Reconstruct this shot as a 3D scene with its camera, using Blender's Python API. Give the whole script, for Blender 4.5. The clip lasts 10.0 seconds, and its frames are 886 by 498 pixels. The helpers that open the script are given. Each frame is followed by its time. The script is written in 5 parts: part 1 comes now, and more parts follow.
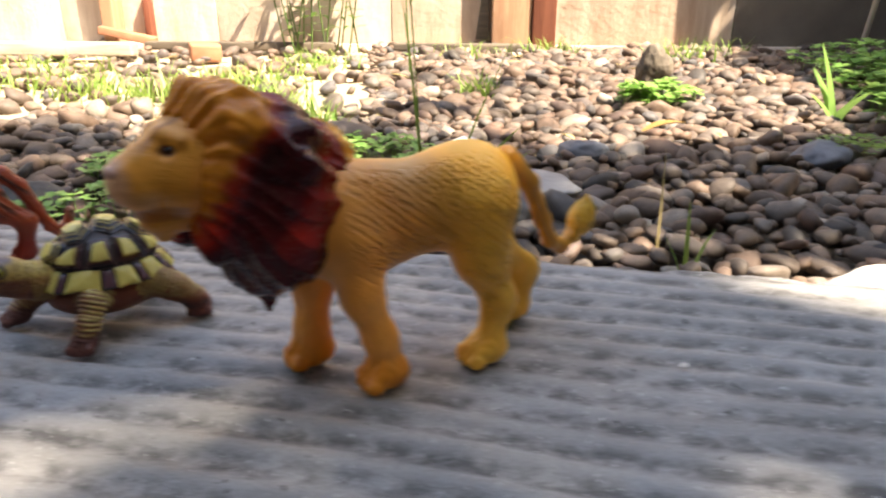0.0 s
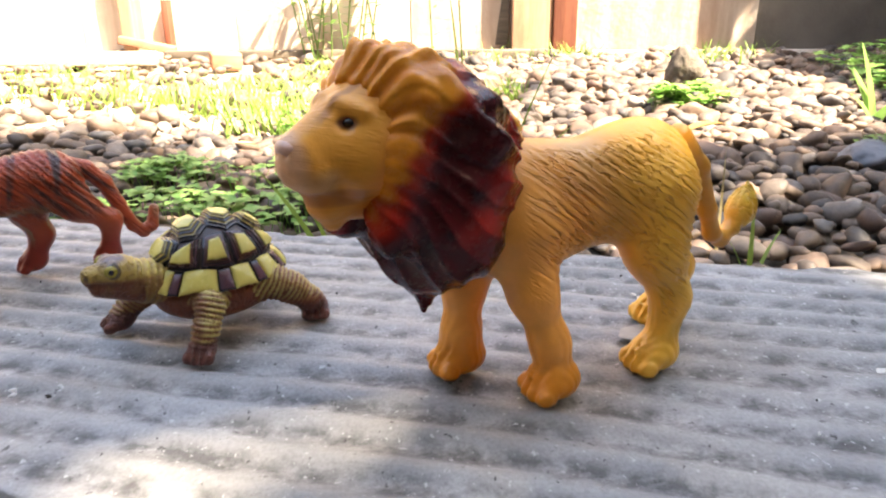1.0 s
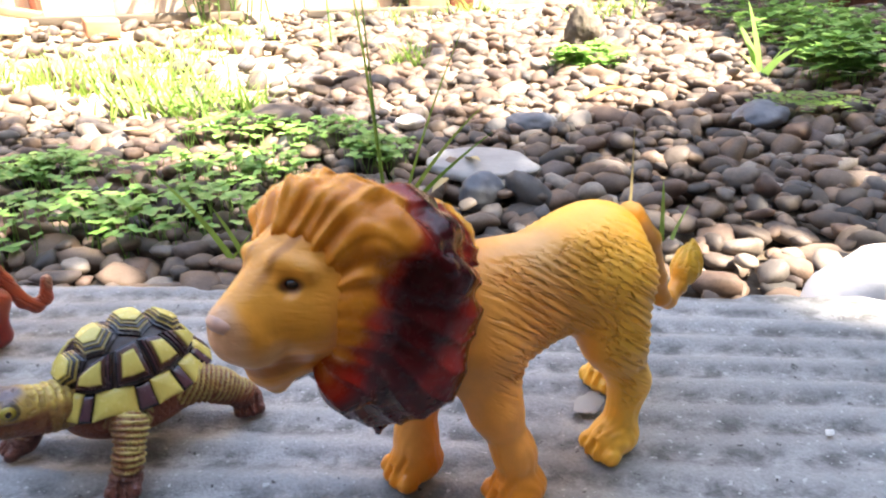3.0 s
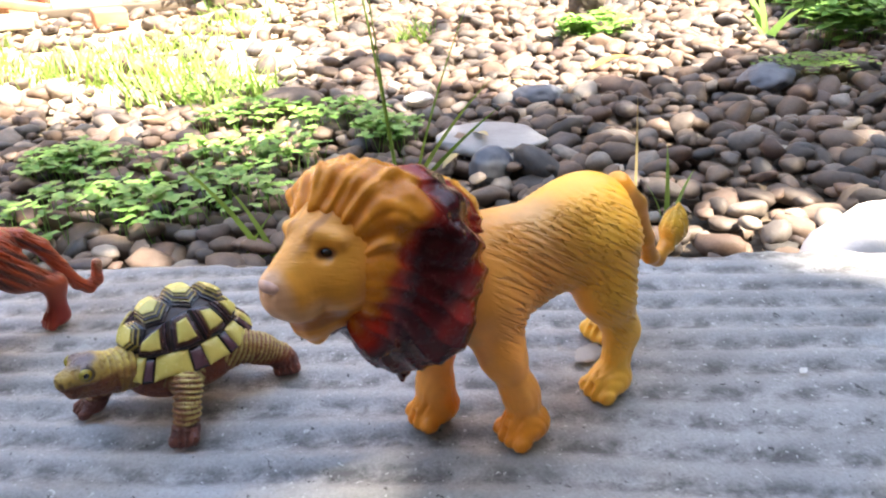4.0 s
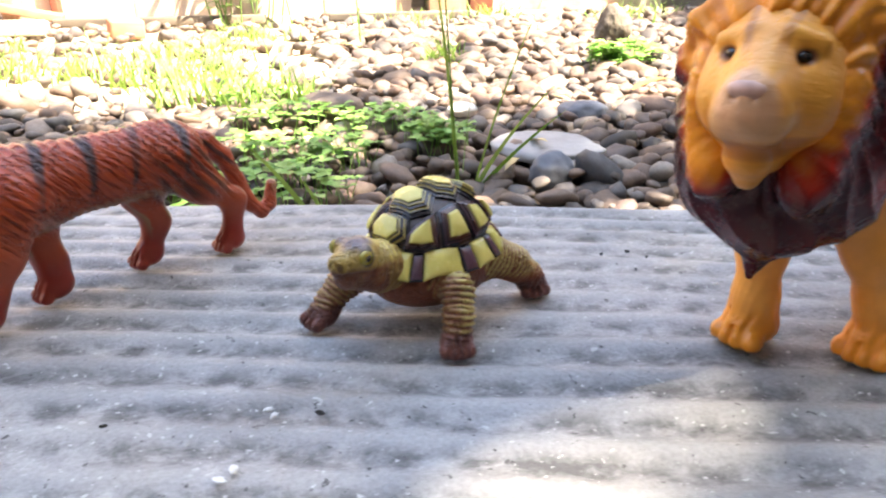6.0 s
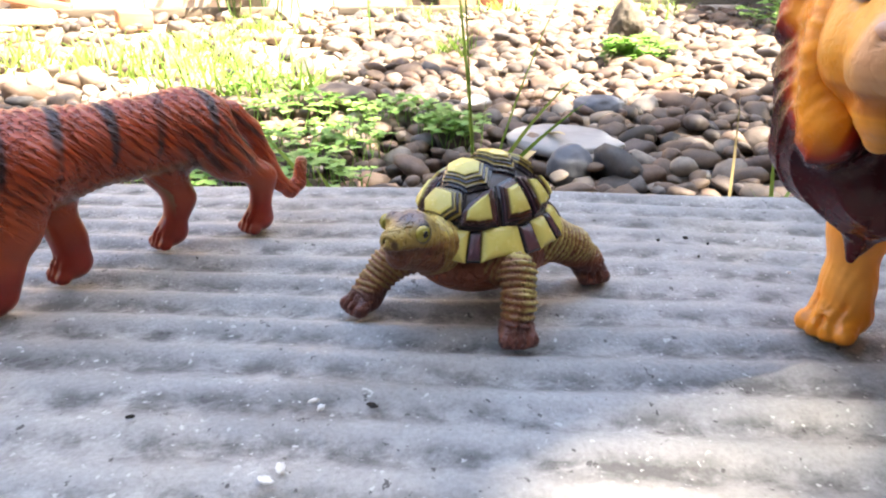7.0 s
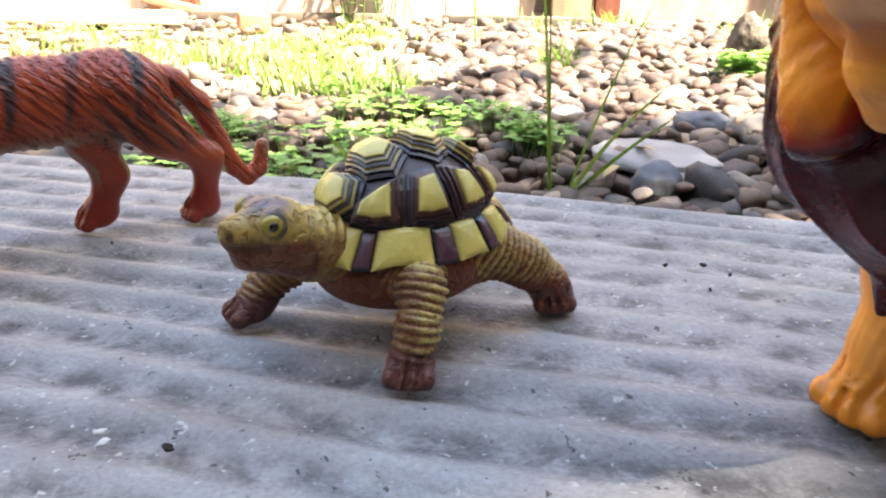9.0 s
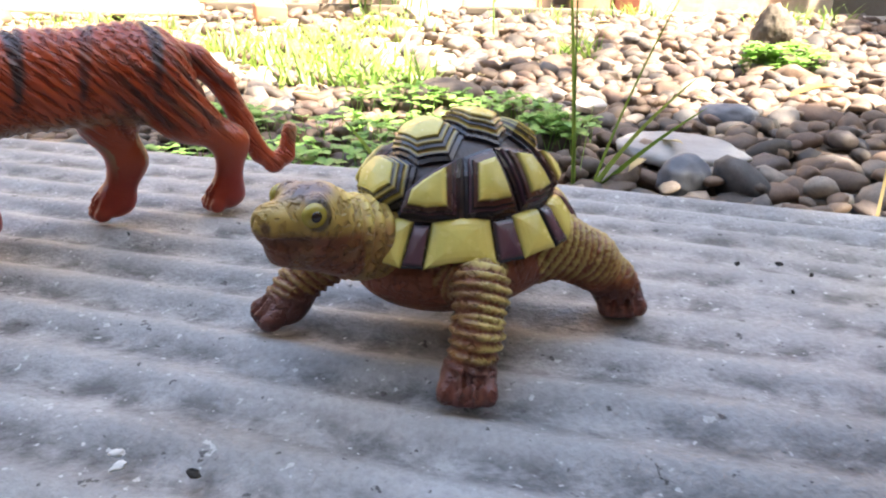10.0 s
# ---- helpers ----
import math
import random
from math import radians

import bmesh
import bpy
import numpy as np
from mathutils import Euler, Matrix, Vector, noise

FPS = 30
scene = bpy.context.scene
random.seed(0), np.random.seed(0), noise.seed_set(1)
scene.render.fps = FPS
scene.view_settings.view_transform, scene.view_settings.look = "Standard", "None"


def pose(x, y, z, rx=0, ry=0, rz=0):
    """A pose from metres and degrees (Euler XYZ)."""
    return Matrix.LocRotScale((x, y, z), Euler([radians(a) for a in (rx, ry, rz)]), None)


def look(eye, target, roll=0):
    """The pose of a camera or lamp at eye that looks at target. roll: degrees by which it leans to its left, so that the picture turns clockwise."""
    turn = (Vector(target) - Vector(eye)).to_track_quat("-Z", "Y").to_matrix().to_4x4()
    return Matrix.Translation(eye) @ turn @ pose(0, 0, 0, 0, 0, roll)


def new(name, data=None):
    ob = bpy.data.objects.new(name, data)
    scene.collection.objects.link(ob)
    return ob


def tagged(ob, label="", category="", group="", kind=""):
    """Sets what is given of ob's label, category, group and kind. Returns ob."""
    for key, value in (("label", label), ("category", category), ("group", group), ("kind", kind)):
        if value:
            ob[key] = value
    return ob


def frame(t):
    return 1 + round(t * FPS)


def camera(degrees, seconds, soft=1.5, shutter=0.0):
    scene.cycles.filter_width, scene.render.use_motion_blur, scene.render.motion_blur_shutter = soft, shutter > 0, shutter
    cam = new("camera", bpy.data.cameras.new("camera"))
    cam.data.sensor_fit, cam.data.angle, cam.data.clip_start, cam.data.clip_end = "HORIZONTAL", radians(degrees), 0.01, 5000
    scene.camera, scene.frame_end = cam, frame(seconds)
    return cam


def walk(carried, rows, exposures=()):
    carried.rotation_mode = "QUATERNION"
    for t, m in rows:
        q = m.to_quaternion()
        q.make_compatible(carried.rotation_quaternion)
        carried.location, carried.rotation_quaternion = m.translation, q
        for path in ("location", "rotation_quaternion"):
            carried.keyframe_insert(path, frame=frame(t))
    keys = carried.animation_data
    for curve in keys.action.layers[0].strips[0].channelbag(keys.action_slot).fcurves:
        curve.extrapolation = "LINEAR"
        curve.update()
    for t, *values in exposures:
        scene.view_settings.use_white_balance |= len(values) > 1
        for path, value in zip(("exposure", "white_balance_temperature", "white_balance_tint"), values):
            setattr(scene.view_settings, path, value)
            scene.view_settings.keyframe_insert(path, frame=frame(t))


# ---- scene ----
cam = camera(65.4, 10.0, soft=2.1, shutter=0.4)
PATH = [
    (0, (0.003, 0.05, 0.117), (-0.032, 1.93, -0.566), 0.3),
    (0.5, (-0.048, 0.061, 0.108), (-0.113, 1.948, -0.552), -0.3),
    (1, (-0.044, 0.071, 0.104), (-0.105, 1.958, -0.555), -0.4),
    (1.5, (-0.049, 0.097, 0.111), (-0.014, 1.971, -0.587), -1.8),
    (2, (-0.053, 0.111, 0.109), (0.091, 1.965, -0.627), -1.5),
    (2.2, (-0.05, 0.117, 0.107), (0.133, 1.965, -0.635), -1.1),
    (3.3, (-0.057, 0.092, 0.149), (0.143, 1.91, -0.66), -1.1),
    (3.5, (-0.059, 0.086, 0.152), (0.127, 1.9, -0.67), -1.6),
    (4, (-0.055, 0.077, 0.146), (0.1, 1.88, -0.707), -3.9),
    (4.5, (-0.051, 0.074, 0.136), (0.107, 1.881, -0.705), -3.4),
    (5, (-0.064, 0.084, 0.109), (0.088, 1.925, -0.658), -2.6),
    (5.5, (-0.114, 0.095, 0.1), (0.088, 1.937, -0.653), -2.0),
    (6.8, (-0.163, 0.112, 0.087), (0.054, 1.956, -0.658), 0.1),
    (7, (-0.161, 0.117, 0.085), (0.051, 1.957, -0.669), -0.2),
    (7.5, (-0.16, 0.127, 0.089), (0.041, 1.971, -0.658), 0.9),
    (8, (-0.123, 0.135, 0.075), (-0.033, 1.999, -0.644), 0.9),
    (8.5, (-0.111, 0.147, 0.07), (-0.135, 2.014, -0.646), 0.9),
    (9, (-0.115, 0.152, 0.069), (-0.207, 2.015, -0.653), 0.8),
    (9.5, (-0.118, 0.158, 0.067), (-0.241, 2.016, -0.663), 0.6),
    (10, (-0.124, 0.167, 0.063), (-0.252, 2.021, -0.676), 0.9),
]

walk(cam, [(t, look(eye, target, roll)) for t, eye, target, roll in PATH],
     [(0, 2.45, 8600, 12), (0.3, 2.7, 8600, 12), (0.6, 3.22, 8600, 12), (2.0, 3.32, 8300, 12), (3.5, 3.27, 7770, 11), (4.5, 3.33, 7770, 11), (5.5, 3.46, 7870, 11), (7.0, 3.45, 7970, 11), (8.2, 3.32, 7970, 11), (10, 3.29, 7970, 11)])

# ---------------------------------------------------------------- light
SUN = Vector((0.46, -0.30, 0.84)).normalized()
world = bpy.data.worlds.new("sky")
scene.world = world
world.use_nodes = True
sky = world.node_tree.nodes.new("ShaderNodeTexSky")
sky.sky_type, sky.sun_disc = "NISHITA", False
sky.sun_elevation = math.asin(SUN.z)
sky.sun_rotation = math.atan2(SUN.x, SUN.y)
world.node_tree.links.new(sky.outputs[0], world.node_tree.nodes["Background"].inputs[0])
world.node_tree.nodes["Background"].inputs[1].default_value = 0.15
sun = new("sun", bpy.data.lights.new("sun", "SUN"))
sun.data.energy, sun.data.angle, sun.data.color = 4.8, radians(0.55), (1.0, 0.96, 0.91)
sun.matrix_world = look(SUN * 12, (0, 0, 0))


# ---------------------------------------------------------------- materials
def shader(name, rough=0.6, spec=0.5):
    m = bpy.data.materials.new(name)
    m.use_nodes = True
    nt = m.node_tree
    b = nt.nodes["Principled BSDF"]
    b.inputs["Roughness"].default_value = rough
    b.inputs["Specular IOR Level"].default_value = spec
    return m, nt, b


def node(nt, kind, **kw):
    n = nt.nodes.new(kind)
    for k, v in kw.items():
        if k in n.inputs:
            n.inputs[k].default_value = v
    return n


def coords(nt, scale=(1, 1, 1), rot=(0, 0, 0), world_space=False):
    tc = nt.nodes.new("ShaderNodeTexCoord")
    mp = nt.nodes.new("ShaderNodeMapping")
    mp.inputs["Scale"].default_value = scale
    mp.inputs["Rotation"].default_value = rot
    if world_space:
        g = nt.nodes.new("ShaderNodeNewGeometry")
        nt.links.new(g.outputs["Position"], mp.inputs["Vector"])
    else:
        nt.links.new(tc.outputs["Object"], mp.inputs["Vector"])
    return mp.outputs[0]


def noise_tex(nt, vec, scale, detail=4.0, rough=0.55, dist=0.0):
    n = node(nt, "ShaderNodeTexNoise", Scale=scale, Detail=detail, Roughness=rough, Distortion=dist)
    nt.links.new(vec, n.inputs["Vector"])
    return n.outputs["Fac"]


def ramp(nt, fac, stops):
    r = nt.nodes.new("ShaderNodeValToRGB")
    e = r.color_ramp.elements
    while len(e) < len(stops):
        e.new(0.5)
    for el, (p, c) in zip(e, stops):
        el.position = p
        el.color = (*c, 1) if len(c) == 3 else c
    nt.links.new(fac, r.inputs[0])
    return r.outputs[0]


def mix(nt, fac, a, b, how="MIX"):
    n = nt.nodes.new("ShaderNodeMix")
    n.data_type, n.blend_type = "RGBA", how
    for sock, v in ((n.inputs[0], fac), (n.inputs[6], a), (n.inputs[7], b)):
        if isinstance(v, (int, float)):
            sock.default_value = v
        elif isinstance(v, tuple):
            sock.default_value = (*v, 1)
        else:
            nt.links.new(v, sock)
    return n.outputs[2]


def bump(nt, b, height, dist, strength=1.0, below=None):
    n = node(nt, "ShaderNodeBump", Distance=dist, Strength=strength)
    nt.links.new(height, n.inputs["Height"])
    if below is not None:
        nt.links.new(below, n.inputs["Normal"])
    nt.links.new(n.outputs[0], b.inputs["Normal"])
    return n.outputs[0]


def grey(v):
    return (v, v, v)


def toy_paint(name, rough, fur=(1, 1, 1), fur_rot=(0, 0, 0), fur_amount=0.0, fur_depth=0.0004, wash=(0.5, 0.42, 0.35), coat=0.0, grain=0.6):
    """Moulded plastic with airbrushed paint, hair strokes cut into it and a darker wash in the strokes."""
    m, nt, b = shader(name, rough, 0.5)
    at = nt.nodes.new("ShaderNodeAttribute")
    at.attribute_name = "paint"
    col = at.outputs["Color"]
    mott = noise_tex(nt, coords(nt), 160, 3)
    col = mix(nt, 0.35, col, ramp(nt, mott, [(0.3, grey(0.62)), (0.7, grey(1.0))]), "MULTIPLY")
    rn = noise_tex(nt, coords(nt), 420, 2)
    rr = node(nt, "ShaderNodeMapRange")
    nt.links.new(rn, rr.inputs[0])
    rr.inputs[3].default_value, rr.inputs[4].default_value = max(rough - 0.1, 0.05), rough + 0.12
    nt.links.new(rr.outputs[0], b.inputs["Roughness"])
    n1 = bump(nt, b, noise_tex(nt, coords(nt), 700, 2), 0.00012, grain)
    if fur_amount:
        turned = coords(nt, (1, 1, 1), fur_rot)
        mp = nt.nodes.new("ShaderNodeMapping")
        mp.inputs["Scale"].default_value = fur
        nt.links.new(turned, mp.inputs["Vector"])
        st = noise_tex(nt, mp.outputs[0], 1.0, 1.5, 0.5, 0.08)
        lines = ramp(nt, st, [(0.36, grey(0)), (0.50, grey(1))])
        fa = nt.nodes.new("ShaderNodeAttribute")
        fa.attribute_name = "fur"
        dark = mix(nt, lines, wash, (1, 1, 1))
        amt = nt.nodes.new("ShaderNodeMath")
        amt.operation = "MULTIPLY"
        amt.inputs[1].default_value = fur_amount
        nt.links.new(fa.outputs["Fac"], amt.inputs[0])
        col = mix(nt, amt.outputs[0], col, mix(nt, 1.0, col, dark, "MULTIPLY"))
        hm = mix(nt, fa.outputs["Fac"], (1, 1, 1), lines)
        bump(nt, b, hm, fur_depth, 1.0, n1)
    if coat:
        b.inputs["Coat Weight"].default_value = coat
        b.inputs["Coat Roughness"].default_value = 0.12
    nt.links.new(col, b.inputs["Base Color"])
    return m


def plain(name, color, rough=0.5, spec=0.5, var=0.25, scale=80.0, bmp=0.0, bscale=200.0):
    m, nt, b = shader(name, rough, spec)
    n = noise_tex(nt, coords(nt), scale, 4)
    c = mix(nt, 1.0, color, ramp(nt, n, [(0.3, grey(1 - var)), (0.7, grey(1.0))]), "MULTIPLY")
    nt.links.new(c, b.inputs["Base Color"])
    if bmp:
        bump(nt, b, noise_tex(nt, coords(nt), bscale, 3), bmp)
    return m


def leaf_material(name, color, color2, trans=0.35):
    m, nt, b = shader(name, 0.45, 0.4)
    g = nt.nodes.new("ShaderNodeNewGeometry")
    c = mix(nt, g.outputs["Random Per Island"], color, color2)
    c = mix(nt, 0.4, c, ramp(nt, noise_tex(nt, coords(nt), 60, 3), [(0.3, grey(0.6)), (0.7, grey(1))]), "MULTIPLY")
    nt.links.new(c, b.inputs["Base Color"])
    t = nt.nodes.new("ShaderNodeBsdfTranslucent")
    nt.links.new(c, t.inputs[0])
    mx = nt.nodes.new("ShaderNodeMixShader")
    mx.inputs[0].default_value = trans
    nt.links.new(b.outputs[0], mx.inputs[1])
    nt.links.new(t.outputs[0], mx.inputs[2])
    nt.links.new(mx.outputs[0], nt.nodes["Material Output"].inputs[0])
    return m


M_LION = toy_paint("lion_plastic", 0.36, (62, 700, 820), (0, radians(36), 0), 0.4, 0.0009, (0.92, 0.74, 0.55))
M_HEAD = toy_paint("lion_face_plastic", 0.36, (130, 700, 700), (0, radians(10), radians(20)), 0.16, 0.00012, (0.75, 0.6, 0.5))
M_MANE = toy_paint("mane_paint", 0.25, (60, 380, 380), (0, radians(-35), radians(20)), 0.12, 0.00008, (0.7, 0.6, 0.6), 0.0, 0.08)
M_MANE.node_tree.nodes["Principled BSDF"].inputs["Specular IOR Level"].default_value = 0.22
M_TIGER = toy_paint("tiger_plastic", 0.32, (110, 850, 1000), (0, radians(48), 0), 0.75, 0.0009, (0.62, 0.46, 0.42))
M_TURTLE = toy_paint("tortoise_plastic", 0.42, (750, 750, 750), (0, 0, 0), 0.5, 0.0006, (0.55, 0.4, 0.3))
M_SCUTE = toy_paint("scute_paint", 0.24)
M_EYE = plain("eye_gloss", (0.012, 0.006, 0.005), 0.08, 0.6, 0.0)
M_TEYE = plain("eye_yellow", (0.36, 0.30, 0.05), 0.15, 0.6, 0.2)


def sheet_material():
    m, nt, b = shader("weathered_sheet", 0.62, 0.4)
    pos = coords(nt, world_space=True)
    big = noise_tex(nt, coords(nt, (14, 34, 14), world_space=True), 1.0, 5, 0.6, 0.4)
    mid = noise_tex(nt, coords(nt, (85, 105, 85), world_space=True), 1.0, 6, 0.68, 0.2)
    fine = noise_tex(nt, pos, 900, 3, 0.6)
    c = ramp(nt, big, [(0.28, (0.225, 0.223, 0.220)), (0.5, (0.315, 0.312, 0.309)), (0.72, (0.40, 0.396, 0.392))])
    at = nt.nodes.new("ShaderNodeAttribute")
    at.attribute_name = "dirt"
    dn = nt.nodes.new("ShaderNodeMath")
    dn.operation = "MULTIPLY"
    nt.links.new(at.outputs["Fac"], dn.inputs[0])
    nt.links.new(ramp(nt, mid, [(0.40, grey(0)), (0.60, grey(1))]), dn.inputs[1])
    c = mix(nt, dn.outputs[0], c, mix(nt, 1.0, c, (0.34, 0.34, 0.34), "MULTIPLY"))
    c = mix(nt, 0.5, c, ramp(nt, fine, [(0.3, grey(0.55)), (0.62, grey(1.0))]), "MULTIPLY")
    spk = noise_tex(nt, pos, 520, 2, 0.5)
    c = mix(nt, ramp(nt, spk, [(0.675, grey(0)), (0.715, grey(0.75))]), c, (0.50, 0.50, 0.49))
    blk = noise_tex(nt, coords(nt, (1, 1, 1), (0, 0, 1.0), True), 330, 3, 0.6)
    c = mix(nt, ramp(nt, blk, [(0.67, grey(0)), (0.70, grey(0.85))]), c, (0.035, 0.033, 0.032))
    nt.links.new(c, b.inputs["Base Color"])
    n1 = bump(nt, b, mid, 0.0006, 0.4)
    bump(nt, b, fine, 0.00055, 0.9, n1)
    nt.links.new(ramp(nt, mid, [(0.3, grey(0.42)), (0.7, grey(0.72))]), b.inputs["Roughness"])
    return m


def wood_material(name, c1, c2, scale=(3, 60, 60), rough=0.7):
    m, nt, b = shader(name, rough, 0.3)
    g = noise_tex(nt, coords(nt, scale), 1.0, 5, 0.6, 0.8)
    c = ramp(nt, g, [(0.3, c1), (0.7, c2)])
    c = mix(nt, 0.5, c, ramp(nt, noise_tex(nt, coords(nt), 9, 4), [(0.3, grey(0.55)), (0.7, grey(1))]), "MULTIPLY")
    nt.links.new(c, b.inputs["Base Color"])
    bump(nt, b, g, 0.002, 0.6)
    return m


def wall_material():
    m, nt, b = shader("weathered_render", 0.85, 0.2)
    n = noise_tex(nt, coords(nt, (1, 1, 0.5), world_space=True), 2.2, 6, 0.6, 0.5)
    c = ramp(nt, n, [(0.3, (0.44, 0.30, 0.22)), (0.5, (0.58, 0.47, 0.38)), (0.68, (0.70, 0.64, 0.57))])
    st = noise_tex(nt, coords(nt, (14, 14, 2.0), world_space=True), 1.0, 5, 0.65)
    c = mix(nt, 0.6, c, ramp(nt, st, [(0.32, (0.55, 0.48, 0.42)), (0.6, grey(1))]), "MULTIPLY")
    nt.links.new(c, b.inputs["Base Color"])
    bump(nt, b, noise_tex(nt, coords(nt, world_space=True), 45, 5, 0.65), 0.004, 0.7)
    return m


def pebble_material(name, per_island):
    m, nt, b = shader(name, 0.62, 0.35)
    if per_island:
        g = nt.nodes.new("ShaderNodeNewGeometry")
        rnd = g.outputs["Random Per Island"]
    else:
        g = nt.nodes.new("ShaderNodeObjectInfo")
        rnd = g.outputs["Random"]
    c = ramp(nt, rnd, [(0.0, (0.050, 0.046, 0.044)), (0.14, (0.130, 0.092, 0.070)), (0.3, (0.175, 0.118, 0.088)),
                       (0.45, (0.088, 0.074, 0.066)), (0.6, (0.200, 0.145, 0.112)), (0.72, (0.140, 0.088, 0.068)),
                       (0.84, (0.090, 0.088, 0.092)), (0.94, (0.24, 0.195, 0.16)), (1.0, (0.33, 0.29, 0.25))])
    pos = coords(nt, world_space=True)
    n = noise_tex(nt, pos, 55, 5, 0.65)
    c = mix(nt, 0.7, c, ramp(nt, n, [(0.3, grey(0.45)), (0.65, grey(0.95))]), "MULTIPLY")
    sp = noise_tex(nt, pos, 420, 2)
    c = mix(nt, 0.4, c, ramp(nt, sp, [(0.35, grey(0.6)), (0.6, grey(1))]), "MULTIPLY")
    nt.links.new(c, b.inputs["Base Color"])
    bump(nt, b, noise_tex(nt, pos, 160, 4, 0.6), 0.0012, 0.6)
    return m


def soil_material():
    m, nt, b = shader("soil", 0.9, 0.2)
    n = noise_tex(nt, coords(nt, world_space=True), 18, 6, 0.65)
    c = ramp(nt, n, [(0.3, (0.045, 0.036, 0.028)), (0.7, (0.14, 0.11, 0.085))])
    # soil colour turns paler further off
    sep = nt.nodes.new("ShaderNodeSeparateXYZ")
    nt.links.new(coords(nt, world_space=True), sep.inputs[0])
    off = nt.nodes.new("ShaderNodeMath")
    off.operation = "MULTIPLY_ADD"
    off.inputs[1].default_value = 0.9
    nt.links.new(noise_tex(nt, coords(nt, world_space=True), 4, 4), off.inputs[0])
    nt.links.new(sep.outputs[1], off.inputs[2])
    far = node(nt, "ShaderNodeMapRange")
    nt.links.new(off.outputs[0], far.inputs[0])
    far.inputs[1].default_value, far.inputs[2].default_value = 1.65, 2.0
    c = mix(nt, far.outputs[0], c, ramp(nt, n, [(0.3, (0.24, 0.19, 0.13)), (0.7, (0.42, 0.36, 0.27))]))
    nt.links.new(c, b.inputs["Base Color"])
    bump(nt, b, noise_tex(nt, coords(nt, world_space=True), 60, 4), 0.01, 0.8)
    return m


M_SHEET = sheet_material()
M_WOOD = wood_material("old_dark_wood", (0.035, 0.022, 0.016), (0.13, 0.085, 0.06))
M_POST_L = wood_material("pale_red_wood", (0.38, 0.21, 0.13), (0.55, 0.34, 0.22), (40, 40, 3))
M_POST_D = wood_material("dark_red_wood", (0.13, 0.04, 0.025), (0.24, 0.085, 0.05), (40, 40, 3))
M_STRIP = wood_material("grey_plank", (0.30, 0.26, 0.21), (0.48, 0.43, 0.36), (4, 50, 50))
M_DSTRIP = wood_material("dark_plank", (0.06, 0.05, 0.04), (0.16, 0.13, 0.10), (4, 50, 50))
M_BROWN = wood_material("reddish_board", (0.28, 0.12, 0.07), (0.42, 0.2, 0.12), (8, 30, 30))
M_WALL = wall_material()
M_DULL = plain("dull_plaster", (0.20, 0.17, 0.14), 0.85, 0.2, 0.3, 6, 0.003, 60)
M_PEB = pebble_material("pebble", False)
M_PEBS = pebble_material("pebble_bed", True)
M_SOIL = soil_material()
M_SLAB = plain("pale_slate", (0.29, 0.295, 0.30), 0.55, 0.4, 0.25, 30, 0.002, 60)
M_SLATE = plain("blue_slate", (0.13, 0.145, 0.175), 0.55, 0.4, 0.3, 40, 0.002, 60)
M_WHITE = plain("white_stone", (0.75, 0.71, 0.68), 0.6, 0.3, 0.15, 25, 0.002, 60)
M_ROCK = plain("mottled_rock", (0.15, 0.125, 0.10), 0.8, 0.3, 0.65, 30, 0.006, 60)
M_PIPE = plain("white_pipe", (0.62, 0.62, 0.6), 0.45, 0.4, 0.2, 20)
M_FLAKE = plain("pale_flake", (0.66, 0.65, 0.62), 0.5, 0.4, 0.2, 300)
M_SPECK = plain("dark_speck", (0.02, 0.018, 0.016), 0.8, 0.2, 0.2, 300)
M_DRY = leaf_material("dry_leaf", (0.24, 0.14, 0.04), (0.30, 0.19, 0.07), 0.2)
M_CLOVER = leaf_material("clover_leaf", (0.13, 0.30, 0.06), (0.30, 0.50, 0.15))
M_GRASS = leaf_material("grass_blade", (0.12, 0.24, 0.04), (0.24, 0.36, 0.08))
M_WEED = leaf_material("weed_leaf", (0.08, 0.17, 0.04), (0.17, 0.27, 0.08))
M_DRYGRASS = leaf_material("dry_grass", (0.32, 0.26, 0.13), (0.45, 0.38, 0.2), 0.2)
M_CROWN = leaf_material("crown_leaf", (0.05, 0.11, 0.025), (0.09, 0.17, 0.04), 0.3)
M_BARK = wood_material("bark", (0.05, 0.04, 0.03), (0.16, 0.12, 0.09), (30, 30, 5))


# ---------------------------------------------------------------- helpers for building
def link_mesh(name, me, material, parent=None, label="", smooth=True):
    if material and not me.materials:
        me.materials.append(material)
    if smooth:
        me.polygons.foreach_set("use_smooth", [True] * len(me.polygons))
    ob = new(name, me)
    if parent is not None:
        ob.parent = parent
    if label:
        tagged(ob, label)
    return ob


def part(name, bm, material, parent=None, label="", smooth=True):
    me = bpy.data.meshes.new(name)
    bm.to_mesh(me)
    bm.free()
    return link_mesh(name, me, material, parent, label, smooth)


def raw(name, verts, faces):
    me = bpy.data.meshes.new(name)
    me.from_pydata([tuple(v) for v in verts], [], [tuple(f) for f in faces])
    me.update()
    return me


def thing(name, m, label, category, group="", kind=""):
    ob = new(name)
    ob.empty_display_size = 0.02
    ob.matrix_world = m
    return tagged(ob, label, category, group, kind)


def paint_on(me, cols, fur=None):
    a = me.color_attributes.new("paint", "FLOAT_COLOR", "POINT")
    a.data.foreach_set("color", np.c_[np.clip(cols, 0, 1), np.ones(len(cols))].astype(np.float32).ravel())
    f = me.attributes.new("fur", "FLOAT", "POINT")
    f.data.foreach_set("value", (np.ones(len(cols)) if fur is None else fur).astype(np.float32))


